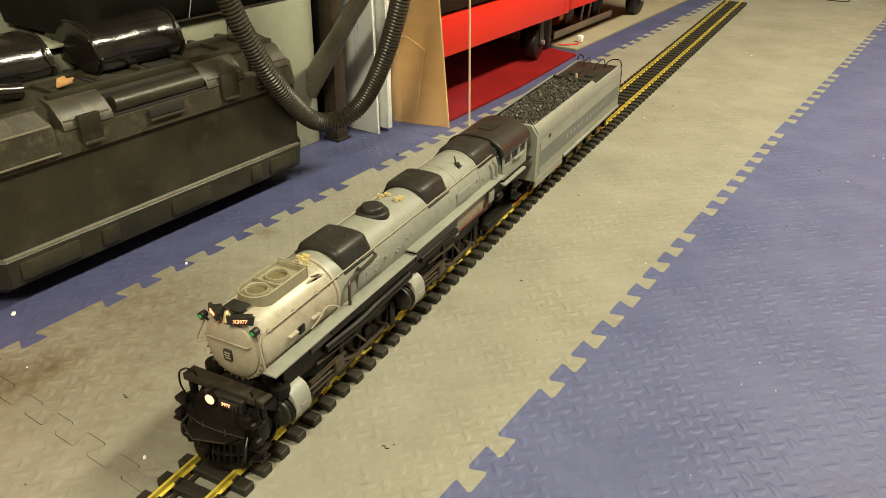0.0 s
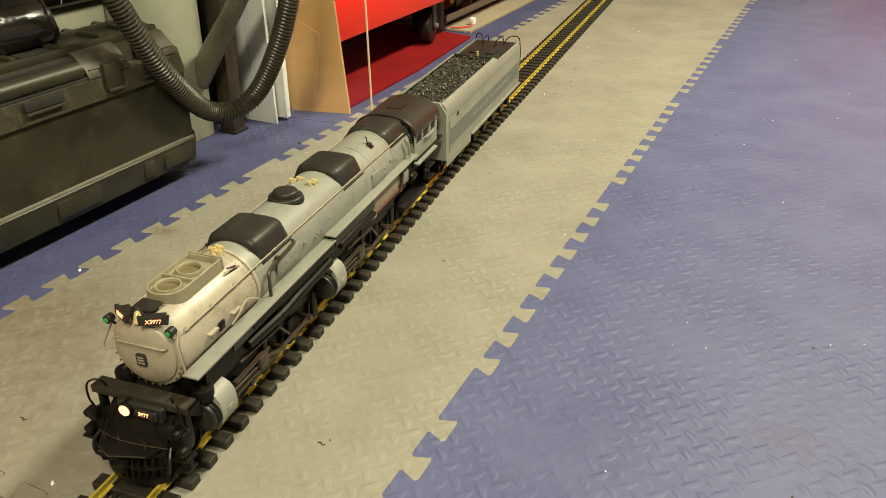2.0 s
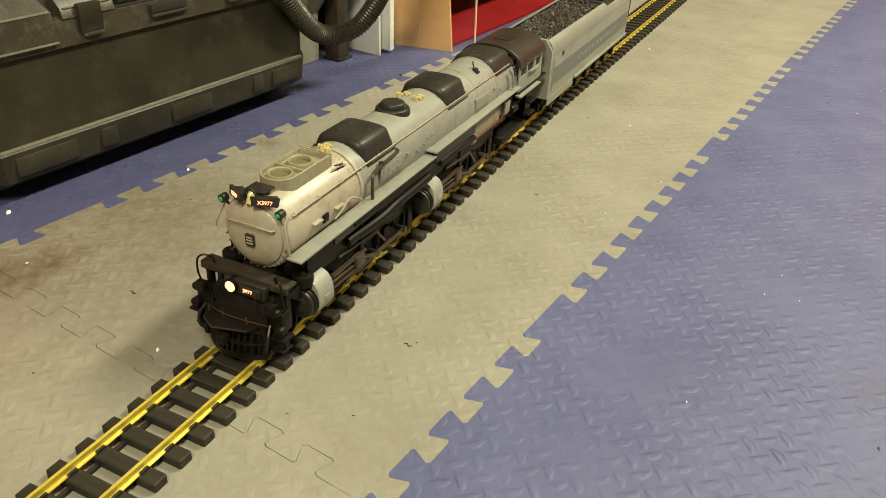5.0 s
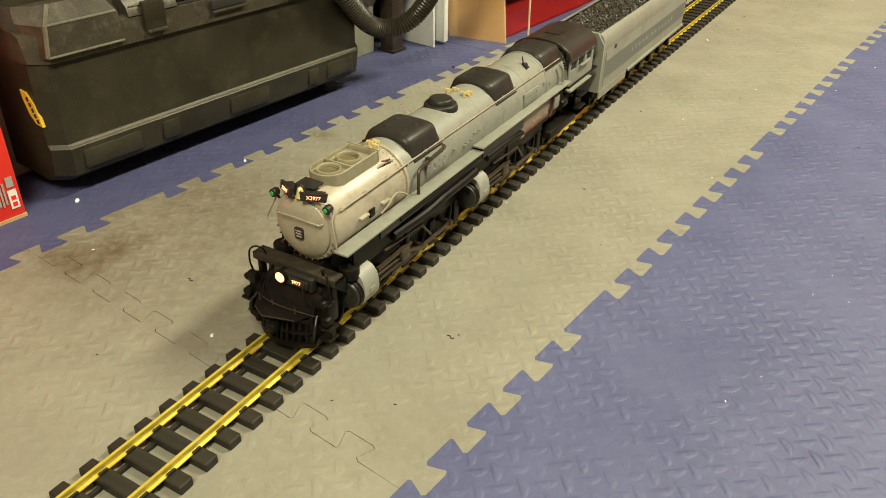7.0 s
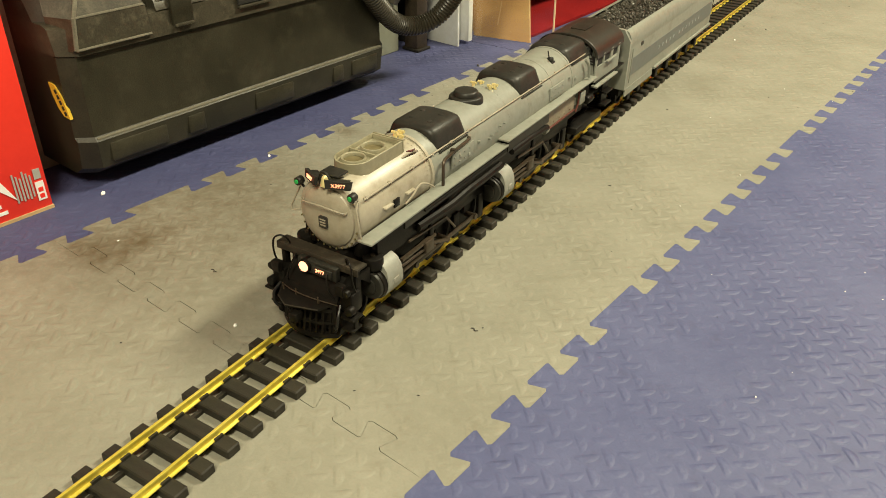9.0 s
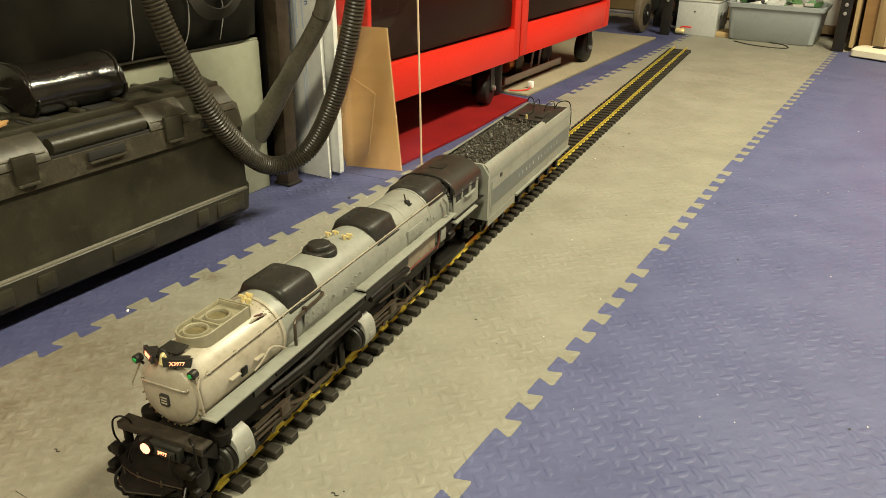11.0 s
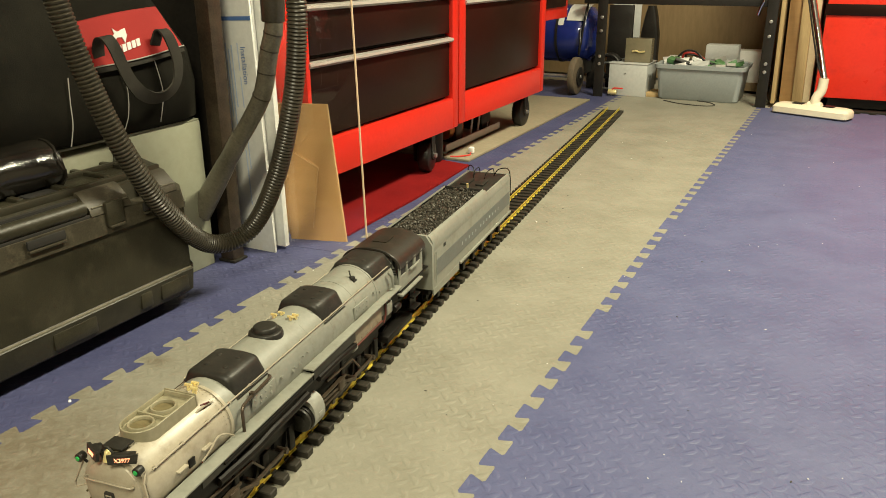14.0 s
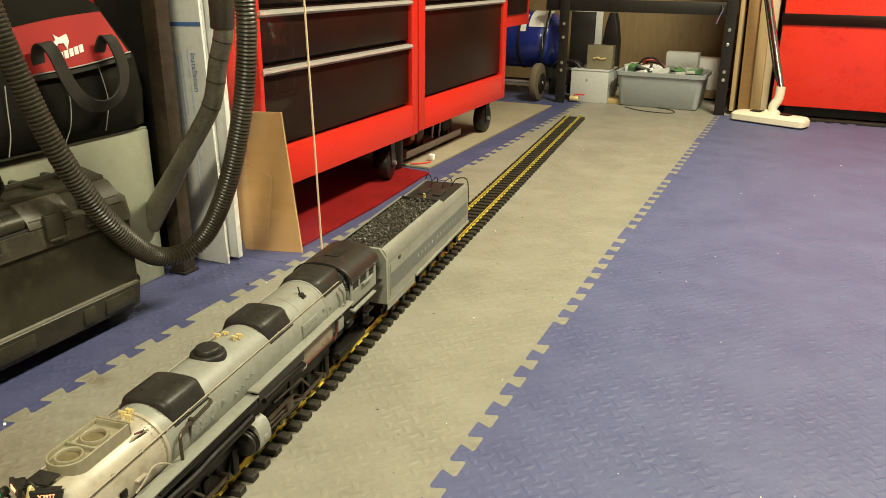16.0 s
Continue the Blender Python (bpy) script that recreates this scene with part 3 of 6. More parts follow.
        part("steam_pipe", tube(smooth_line([(s * 0.0375, 0.452, 0.150), (s * 0.0415, 0.448, 0.151), (s * 0.0430, 0.436, 0.151), (s * 0.0440, 0.396, 0.1485), (s * 0.0450, 0.387, 0.1455), (s * 0.0458, 0.385, 0.138), (s * 0.0462, 0.3845, 0.119)], 6), 0.0019, 8), STEEL, t, "dark bent steam pipe")
        part("pipe_clamp", box(s * 0.0425 - 0.003, s * 0.0425 + 0.003, 0.408, 0.413, 0.1475, 0.1525, 0.0006), STEEL, t)
        part("cable", tube(smooth_line([(s * 0.042, 0.318, 0.125), (s * 0.044, 0.328, 0.131), (s * 0.042, 0.345, 0.136), (s * 0.043, 0.358, 0.132), (s * 0.045, 0.368, 0.1245)], 6), 0.0011, 6), CREAM, t)
        for y in (0.283, 0.322):
            part("smokebox_step", box(s * 0.0395 - 0.0035, s * 0.0395 + 0.0035, y, y + 0.014, 0.1335, 0.1355, 0.0004), CREAM, t)
        part("vent_plate", box(s * 0.0402 - 0.001, s * 0.0402 + 0.001, 0.300, 0.309, 0.128, 0.137, 0.0004), BLACKM, t)
        for y, z in ((0.425, 0.139), (0.445, 0.133), (0.47, 0.139), (0.495, 0.134), (0.70, 0.139), (0.725, 0.142), (0.745, 0.136)):
            part("washout_plug", rod((s * 0.0405, y, z), (s * 0.0445, y, z + 0.0005), 0.0020, n=8), LGREY, t)
        part("inspection_plate", box(s * 0.0425 - 0.0012, s * 0.0425 + 0.0012, 0.408, 0.455, 0.128, 0.147, 0.0008), LGREY, t)
        part("inspection_plate", box(s * 0.0432 - 0.0012, s * 0.0432 + 0.0012, 0.660, 0.705, 0.128, 0.146, 0.0008), LGREY, t)
        for y0, z0 in ((0.412, 0.133), (0.412, 0.141), (0.664, 0.133), (0.664, 0.141), (0.500, 0.136), (0.520, 0.141)):
            for k in range(4 if y0 not in (0.500, 0.520) else 2):
                q0 = 0.0436 if y0 < 0.6 else 0.0443
                part("plate_stud", rod((s * (q0 - 0.002), y0 + 0.011 * k, z0), (s * (q0 + 0.0012), y0 + 0.011 * k, z0 + 0.0003), 0.0010, 0.0008, n=8), LGREY, t)
        # running boards in two levels, light edge over dark side sheet
        part("running_board", box(s * 0.047 - 0.0085, s * 0.047 + 0.0085, 0.240 if s > 0 else 0.300, 0.522, 0.1172, 0.1195, 0.0005), LGREY, t, "light grey front running board")
        part("running_board", box(s * 0.047 - 0.0085, s * 0.047 + 0.0085, 0.520, 0.802, 0.1222, 0.1245, 0.0005), LGREY, t, "light grey rear running board")
        part("side_sheet", box(s * 0.0525 - 0.0012, s * 0.0525 + 0.0012, 0.300, 0.520, 0.1075, 0.1168), SATIN, t)
        part("side_sheet", box(s * 0.0525 - 0.0012, s * 0.0525 + 0.0012, 0.524, 0.640, 0.1080, 0.1218), SATIN, t)
        part("board_valance", box(s * 0.0450 - 0.0012, s * 0.0450 + 0.0012, 0.262, 0.640, 0.084, 0.1168), BLACKM, t)
        part("air_pipe", tube(smooth_line([(s * 0.0535, 0.505, 0.0985), (s * 0.0545, 0.47, 0.0985), (s * 0.0545, 0.425, 0.0985), (s * 0.0525, 0.40, 0.0945), (s * 0.0500, 0.375, 0.0925), (s * 0.048, 0.33, 0.0935)], 6), 0.0052, 10), BLACKM, t, "thick black air pipe")
        part("air_pipe", tube([(s * 0.0548, 0.335, 0.1135), (s * 0.0548, 0.515, 0.1135)], 0.0016, 6), BLACKM, t)
        part("air_pipe", tube(smooth_line([(s * 0.053, 0.535, 0.1045), (s * 0.0535, 0.59, 0.1045), (s * 0.052, 0.64, 0.100)], 5), 0.0042, 10), BLACKM, t)
        part("firebox_panel", box(s * 0.0455 - 0.0015, s * 0.0455 + 0.0015, 0.646, 0.742, 0.091, 0.1212, 0.0010), FIREBOX, t, "rust-streaked tan firebox side")
        part("panel_flange", box(s * 0.0475 - 0.0012, s * 0.0475 + 0.0012, 0.648, 0.742, 0.0895, 0.0920, 0.0005), RUST, t)
        for y in (0.655, 0.672, 0.690, 0.708, 0.726):
            part("panel_stud", rod((s * 0.0465, y, 0.0965), (s * 0.0482, y, 0.0965), 0.0010, n=6), FIREBOX, t)
        part("elbow_fitting", rod((s * 0.049, 0.636, 0.094), (s * 0.049, 0.648, 0.094), 0.0045, n=12, bevel=0.001), SILVER, t)
        part("feed_box", box(s * 0.0475 - 0.0035, s * 0.0475 + 0.0035, 0.754, 0.773, 0.094, 0.112, 0.001), LGREY, t)
        part("injector", rod((s * 0.050, 0.778, 0.094), (s * 0.050, 0.798, 0.094), 0.0060, n=14, bevel=0.0015), BLACKM, t)
        part("injector_pipe", tube(smooth_line([(s * 0.0500, 0.748, 0.118), (s * 0.0505, 0.748, 0.100), (s * 0.0500, 0.742, 0.088)], 6), 0.0014, 6), RUST, t)
        for y0 in (0.251, 0.500):
            cy = part("cylinder", rod((s * 0.0425, y0 + 0.003, 0.0625), (s * 0.0425, y0 + 0.038, 0.0625), 0.0172, n=28, bevel=0.0012), BLACKM, t, "silver-jacketed black cylinder")
            part("cylinder_cover", rod((s * 0.0425, y0 - 0.001, 0.0625), (s * 0.0425, y0 + 0.004, 0.0625), 0.0160, n=28, bevel=0.0012), SATIN, cy)
            part("cover_boss", rod((s * 0.0425, y0 - 0.003, 0.0625), (s * 0.0425, y0, 0.0625), 0.0095, n=20, bevel=0.0010), SATIN, cy)
            wrap = [(s * (0.0425 + 0.0182 * math.sin(radians(a))), 0.0625 - 0.0192 * math.cos(radians(a))) for a in range(35, 101, 11)]
            wrap += [(s * 0.0600, 0.071), (s * 0.0582, 0.078), (s * 0.0545, 0.0835), (s * 0.0490, 0.0865), (s * 0.0430, 0.0885), (s * 0.0350, 0.0885), (s * 0.0350, 0.050)]
            part("cylinder_jacket", prism(wrap, "y", y0 + 0.009, y0 + 0.034), SILVER, cy, "silver-grey jacket")
            part("jacket_plate", box(s * 0.0605 - 0.0008, s * 0.0605 + 0.0008, y0 + 0.018, y0 + 0.027, 0.060, 0.067, 0.0003), SILVER, cy)
            if y0 < 0.3:
                drum = part("valve_drum", rod((s * 0.0425, y0 + 0.008, 0.080), (s * 0.0425, y0 + 0.008, 0.0935), 0.0105, n=22, bevel=0.0018), BLACKM, cy, "round black valve drum")
                part("drum_nut", rod((s * 0.0425, y0 + 0.008, 0.0935), (s * 0.0425, y0 + 0.008, 0.0952), 0.0024, n=6), STEEL, drum)
            else:
                part("valve_chest", rod((s * 0.038, y0 - 0.006, 0.088), (s * 0.038, y0 + 0.020, 0.088), 0.0092, n=18, bevel=0.001), BLACKM, cy)
            part("piston_rod", rod((s * 0.048, y0 + 0.035, 0.061), (s * 0.048, y0 + 0.105, 0.058), 0.0018, n=8), STEEL, cy)
            part("slide_bar", box(s * 0.048 - 0.002, s * 0.048 + 0.002, y0 + 0.05, y0 + 0.115, 0.066, 0.069), STEEL, cy)
            part("slide_bar", box(s * 0.048 - 0.002, s * 0.048 + 0.002, y0 + 0.05, y0 + 0.115, 0.0525, 0.0550), STEEL, cy)
            part("crosshead", box(s * 0.048 - 0.004, s * 0.048 + 0.004, y0 + 0.092, y0 + 0.108, 0.054, 0.068, 0.001), STEEL, cy)
        for ys in ((0.335, 0.400, 0.465), (0.585, 0.650, 0.715)):
            part("coupling_rod", box(s * 0.042 - 0.0014, s * 0.042 + 0.0014, ys[0] - 0.005, ys[2] + 0.005, 0.0395, 0.0450, 0.001), STEEL, t, "dull steel coupling rod")
            part("connecting_rod", tube([(s * 0.046, ys[0] + 0.02, 0.060), (s * 0.046, ys[1], 0.043)], 0.0022, 6), STEEL, t)
            part("radius_rod", tube([(s * 0.0475, ys[0] - 0.02, 0.083), (s * 0.0475, ys[1] - 0.01, 0.078), (s * 0.0475, ys[1] + 0.01, 0.056)], 0.0017, 6), STEEL, t)
            part("valve_hanger", box(s * 0.046 - 0.002, s * 0.046 + 0.002, ys[0] + 0.022, ys[0] + 0.030, 0.060, 0.100, 0.001), BLACKM, t)
            for y in ys:
                part("crank_pin", rod((s * 0.030, y, 0.0422), (s * 0.0455, y, 0.0422), 0.0038, n=10), STEEL, t)
    # handrail ring at the front edge of the smokebox
    part("smokebox_ladder", tube([(0.0345, 0.249, 0.157), (0.0372, 0.2425, 0.150), (0.0405, 0.2415, 0.132), (0.0410, 0.2430, 0.119)], 0.0010, 6), CREAM, t)
    part("smokebox_ladder", tube([(-0.0350, 0.250, 0.157), (-0.0480, 0.246, 0.130), (-0.0475, 0.245, 0.1245), (-0.0340, 0.248, 0.1290)], 0.0009, 6), CREAM, t)
    # frames and engine beds
    part("main_frame", box(-0.019, 0.019, 0.24, 0.87, 0.030, 0.095, 0.002), BLACKM, t, "black engine bed")
    part("bed_casting", box(-0.0385, 0.0385, 0.305, 0.640, 0.073, 0.112, 0.002), BLACKM, t)
    part("bed_casting", box(-0.0370, 0.0370, 0.640, 0.800, 0.070, 0.088, 0.002), BLACKM, t)
    part("saddle", box(-0.026, 0.026, 0.262, 0.31, 0.06, 0.105, 0.004), BLACKM, t)
    part("firebox", box(-0.038, 0.038, 0.62, 0.80, 0.085, 0.125, 0.004), LGREY, t)
    for sx in (-1, 1):
        # Black plates and hangers added so the shaded space around the wheels stays dark.
        for y0, y1 in ((0.300, 0.500), (0.548, 0.750)):
            part("dark_fill_plate", box(sx * 0.0355 - 0.0010, sx * 0.0355 + 0.0010, y0, y1, 0.060, 0.090, 0.0004), BLACKM, t)
            for k in range(4):
                y = y0 + 0.012 + k * 0.0585
                part("dark_fill_hanger", box(sx * 0.0370 - 0.0022, sx * 0.0370 + 0.0022, y - 0.006, y + 0.006, 0.030, 0.062, 0.0010), BLACKM, t)
    wheels(t, (0.335, 0.400, 0.465), 0.0295)
    wheels(t, (0.585, 0.650, 0.715), 0.0295)
    wheels(t, (0.248, 0.292), 0.0165, name="truck_wheel")
    wheels(t, (0.790, 0.840), 0.0185, name="truck_wheel")
    part("trailing_truck", box(-0.046, 0.046, 0.765, 0.865, 0.040, 0.052, 0.003), BLACKM, t, "black trailing truck frame")
    # front deck, headlight, pilot
    deck = part("front_deck", box(-0.051, 0.051, 0.2235, 0.238, 0.0955, 0.0985, 0.0008), DUSTY, t, "dusty black front deck plate")
    part("deck_edge", box(-0.051, 0.051, 0.222, 0.224, 0.0905, 0.0985, 0.0006), DUSTY, deck)
    for s in (-1, 1):
        part("deck_post", box(s * 0.045 - 0.0025, s * 0.045 + 0.0025, 0.224, 0.232, 0.052, 0.0955, 0.001), BLACKM, t)
        part("deck_rail", tube(smooth_line([(s * 0.049, 0.222, 0.070), (s * 0.0495, 0.216, 0.088), (s * 0.0485, 0.216, 0.104), (s * 0.043, 0.219, 0.109), (s * 0.037, 0.223, 0.106), (s * 0.036, 0.226, 0.098)], 6), 0.0010, 6), BLACKM, t, "thin black handrail")
        part("air_pump", rod((s * 0.028, 0.262, 0.090), (s * 0.028, 0.262, 0.114), 0.0095, n=16, bevel=0.001), BLACKM, t, "round black air pump")
        part("pump_top", rod((s * 0.028, 0.262, 0.114), (s * 0.028, 0.262, 0.118), 0.006, n=12), BLACKM, t)
        part("step_box", box(s * 0.043 - 0.008, s * 0.043 + 0.008, 0.212, 0.228, 0.052, 0.074, 0.002), BLACKM, t)
        part("poling_pocket", rod((s * 0.050, 0.214, 0.058), (s * 0.050, 0.206, 0.058), 0.005, n=12, bevel=0.001), BLACKM, t)
        part("grab_iron", tube(smooth_line([(s * 0.030, 0.2135, 0.060), (s * 0.026, 0.208, 0.075), (s * 0.022, 0.211, 0.088), (s * 0.023, 0.220, 0.094)], 5), 0.0008, 6), BLACKM, t)
    part("buffer_front", prism([(0.206, 0.038), (0.246, 0.038), (0.246, 0.082), (0.226, 0.082), (0.219, 0.076), (0.208, 0.058)], "x", -0.034, 0.034), BLACKM, t, "black pilot front casting")
    hl = part("headlight", rod((-0.008, 0.226, 0.088), (-0.008, 0.2125, 0.088), 0.0074, n=22, bevel=0.0012), BLACKM, t, "lit round headlight in a black casing")
    part("lens", rod((-0.008, 0.2127, 0.088), (-0.008, 0.2112, 0.088), 0.0056, n=22, bevel=0.0006), LAMP, hl, "glowing warm lens")
    plate = part("number_plate", box(0.0035, 0.0265, 0.2125, 0.2145, 0.0835, 0.0925, 0.0006), SATIN, t)
    lettering("3977", 0.0056, BOARD, plate, pose(0.0125, 0.2121, 0.0885, 90, 0, 0), "digits")
    part("headlight_bracket", box(-0.018, 0.030, 0.2155, 0.2225, 0.080, 0.0950, 0.001), SATIN, t)
    for s in (-1, 1):
        part("deck_bracket", prism([(0.224, 0.0885), (0.246, 0.0885), (0.246, 0.070)], "x", s * 0.047 - 0.001, s * 0.047 + 0.001), BLACKM, t)
        part("oil_box", box(s * 0.040 - 0.005, s * 0.040 + 0.005, 0.205, 0.2125, 0.074, 0.086, 0.0012), BLACKM, t)
        part("step_tread", box(s * 0.049 - 0.009, s * 0.049 + 0.007, 0.206, 0.222, 0.048, 0.0505, 0.0005), BLACKM, t)
        part("side_lamp", rod((s * 0.047, 0.212, 0.078), (s * 0.047, 0.206, 0.078), 0.004, n=10, bevel=0.0008), BLACKM, t)
    part("coupler_knuckle", box(-0.007, 0.004, 0.183, 0.194, 0.040, 0.050, 0.002), BLACKM, t)
    # pilot: curved cast grille with two rows of slots under a pointed coupler cover
    def grille(u, z):
        return 0.0355 * u, 0.1925 + 0.014 * u * u + (z - 0.0215) * 0.16

    def band(z0, z1, thick):
        secs = []
        for k in range(15):
            u = -1 + k / 7
            (x, ya), (_, yb) = grille(u, z0), grille(u, z1)
            secs.append([(x, ya, z0), (x, ya + thick, z0), (x, yb + thick, z1), (x, yb, z1)])
        return loft(secs)
    pilot = part("pilot", band(0.0212, 0.0262, 0.005), BLACKM, t, "black slotted pilot grille")
    part("pilot_band", band(0.0362, 0.0392, 0.0045), BLACKM, pilot)
    part("pilot_band", band(0.0492, 0.0535, 0.0050), BLACKM, pilot)
    for z0, z1 in ((0.0255, 0.0368), (0.0386, 0.0498)):
        for k in range(12):
            u = -0.97 + 1.94 * k / 11
            (x, ya), (_, yb) = grille(u, z0), grille(u, z1)
            part("pilot_slat", loft([[(x - 0.0013, y, z), (x + 0.0013, y, z), (x + 0.0013, y + 0.004, z), (x - 0.0013, y + 0.004, z)] for y, z in ((ya, z0), (yb, z1))]), BLACKM, pilot)
    # Near-black filler behind the slats, painting the shade in the slots.
    part("pilot_slot_shade", prism([(0.033 * u, 0.2015 + 0.014 * u * u) for u in [-1 + k / 5 for k in range(11)]] + [(0.03, 0.235), (-0.03, 0.235)], "z", 0.026, 0.050), GAPSHADE, pilot)
    part("coupler_cover", loft([[(x, y, z + h) for x, y, z in ((-0.036, 0.214, 0.0640), (0.036, 0.214, 0.0600), (0.022, 0.1945, 0.0555), (-0.012, 0.1855, 0.0545), (-0.027, 0.1925, 0.0570))] for h in (0.0, 0.0022)]), BLACKM, t, "black pointed coupler cover")
    part("cover_rim", tube([(-0.027, 0.1925, 0.0588), (-0.012, 0.1855, 0.0563), (0.022, 0.1945, 0.0573)], 0.0007, 6), DUSTY, t)
    lever = part("uncoupling_bar", tube(smooth_line([(-0.030, 0.203, 0.0660), (-0.012, 0.199, 0.0655), (0.012, 0.200, 0.0645), (0.040, 0.204, 0.0640)], 5), 0.0006, 6), STEEL, t, "thin bright lever")
    for x in (-0.026, -0.010, 0.018):
        part("lever_eye", rod((x, 0.201, 0.0605), (x, 0.2005, 0.0680), 0.0013, 0.0008, n=8), STEEL, lever)
    for s in (-1, 1):
        part("brake_hose", tube(smooth_line([(s * 0.038, 0.210, 0.060), (s * 0.041, 0.202, 0.052), (s * 0.040, 0.200, 0.041), (s * 0.036, 0.203, 0.035)], 5), 0.0017, 8), RUBBER, t)
        part("hose_gland", rod((s * 0.036, 0.203, 0.037), (s * 0.0345, 0.203, 0.031), 0.0026, n=10, bevel=0.0005), BLACKM, t)
        part("pilot_wing", prism([(0.205, 0.0265), (0.226, 0.0265), (0.226, 0.050), (0.213, 0.050)], "x", s * 0.0375 - 0.0015, s * 0.0375 + 0.0015), BLACKM, t)
        part("foot_step", box(s * 0.046 - 0.007, s * 0.046 + 0.007, 0.208, 0.224, 0.0325, 0.0350, 0.0006), BLACKM, t)
        part("step_strap", box(s * 0.0515 - 0.0008, s * 0.0515 + 0.0008, 0.213, 0.219, 0.0340, 0.0530, 0.0003), BLACKM, t)
    # cab: sides with windows, roof and front hatch
    roof = arch(0.0490, 0.1462, 0.1758, 20, 2.2)
    inner = arch(0.0472, 0.1462, 0.1736, 20, 2.2)
    bm = bmesh.new()
    loft([[(x, y, z) for x, z in roof] + [(x, y, z) for x, z in inner[::-1]] for y in (0.806, 0.812, 0.904, 0.918)], bm)
    part("cab_roof", bm, ROOFB, t, "curved dusty brown-black cab roof", 40)
    part("roof_hatch", prism(rounded(-0.012, 0.012, 0.842, 0.876, 0.002), "z", 0.1735, 0.1769), ROOFB, t)
    part("roof_seam", tube([(x, 0.808, z + 0.0008) for x, z in roof], 0.0012, 6), SATIN, t)
    saddle_box(t, "turret_casing", 0.738, 0.806, 0.0370, 0.0275, 0.1560, 0.1765, SATIN, "black turret casing before the cab", studs=2)
    for s in (-1, 1):
        side = part("cab_side", box(s * 0.0478 - 0.001, s * 0.0478 + 0.001, 0.806, 0.904, 0.112, 0.134), LGREY, t, "grey cab side with dark windows")
        for a, b2 in ((0.806, 0.812), (0.836, 0.841), (0.866, 0.875), (0.896, 0.904)):
            part("window_post", box(s * 0.0478 - 0.001, s * 0.0478 + 0.001, a, b2, 0.134, 0.1500), LGREY, side)
        part("window_pane", box(s * 0.0464 - 0.0004, s * 0.0464 + 0.0004, 0.812, 0.896, 0.134, 0.1500), GAPSHADE, side)
        part("arm_rest", box(s * 0.0515 - 0.002, s * 0.0515 + 0.002, 0.845, 0.880, 0.1335, 0.1365, 0.0005), LGREY, side)
        part("cab_step_board", box(s * 0.052 - 0.005, s * 0.052 + 0.005, 0.800, 0.885, 0.1065, 0.1095, 0.0005), LGREY, t)
        for z in (0.062, 0.082):
            part("cab_step", box(s * 0.049 - 0.006, s * 0.049 + 0.006, 0.850, 0.878, z, z + 0.003, 0.0005), BLACKM, t)
        part("step_hanger", box(s * 0.046 - 0.001, s * 0.046 + 0.001, 0.852, 0.876, 0.060, 0.108), BLACKM, t)
        for z in (0.1395, 0.1435, 0.1475):
            # Thin dark bars on the cab front paint the shade of its slits.
            part("vent_slit_shade", box(s * 0.0400 - 0.0040, s * 0.0400 + 0.0040, 0.8052, 0.8066, z - 0.0010, z + 0.0010), GAPSHADE, t)
        part("firebox_pipe", tube(smooth_line([(s * 0.044, 0.775, 0.155), (s * 0.048, 0.780, 0.146), (s * 0.049, 0.783, 0.128)], 5), 0.0022, 8), LGREY, t)
    part("cab_front", prism(arch(0.0468, 0.113, 0.1732, 20, 2.3), "y", 0.8065, 0.8085), LGREY, t, "grey cab front")
    part("cab_backhead", box(-0.036, 0.036, 0.8085, 0.82, 0.11, 0.164), GAPSHADE, t)
    whistle = part("whistle", rod((0.017, 0.705, 0.168), (0.024, 0.700, 0.1725), 0.0042, 0.0034, n=12, bevel=0.001), SATIN, t, "black whistle")
    part("whistle_stem", rod((0.020, 0.703, 0.166), (0.016, 0.703, 0.1815), 0.0010, n=6), SATIN, whistle)
    part("whistle_foot", box(0.014, 0.026, 0.698, 0.708, 0.1655, 0.1685, 0.0006), SATIN, whistle)
    cock = part("drain_cock", rod((0.0235, 0.352, 0.1625), (0.0255, 0.352, 0.1675), 0.0013, n=8), RUST, t, "small red-handled cock")
    part("cock_handle", rod((0.0235, 0.3475, 0.1680), (0.0275, 0.3565, 0.1680), 0.0010, n=6), RUST, cock)
    part("cock_pipe", tube(smooth_line([(0.0225, 0.340, 0.1630), (0.0245, 0.346, 0.1655), (0.0255, 0.352, 0.1660), (0.0255, 0.364, 0.1635)], 4), 0.0012, 6), CREAM, cock)
    rivets = bmesh.new()
    for y in (0.3655, 0.3705):
        for k in range(25):
            a = radians(10 + 160 * k / 24)
            rod((0.0386 * math.cos(a), y, zc + 0.0386 * math.sin(a)), (0.0398 * math.cos(a), y, zc + 0.0398 * math.sin(a)), 0.0006, n=5, bm=rivets)
    part("rivet_row", rivets, CREAM, t)
    part("cab_floor", box(-0.051, 0.051, 0.808, 0.925, 0.1095, 0.112), BLACKM, t)
    return t


locomotive()


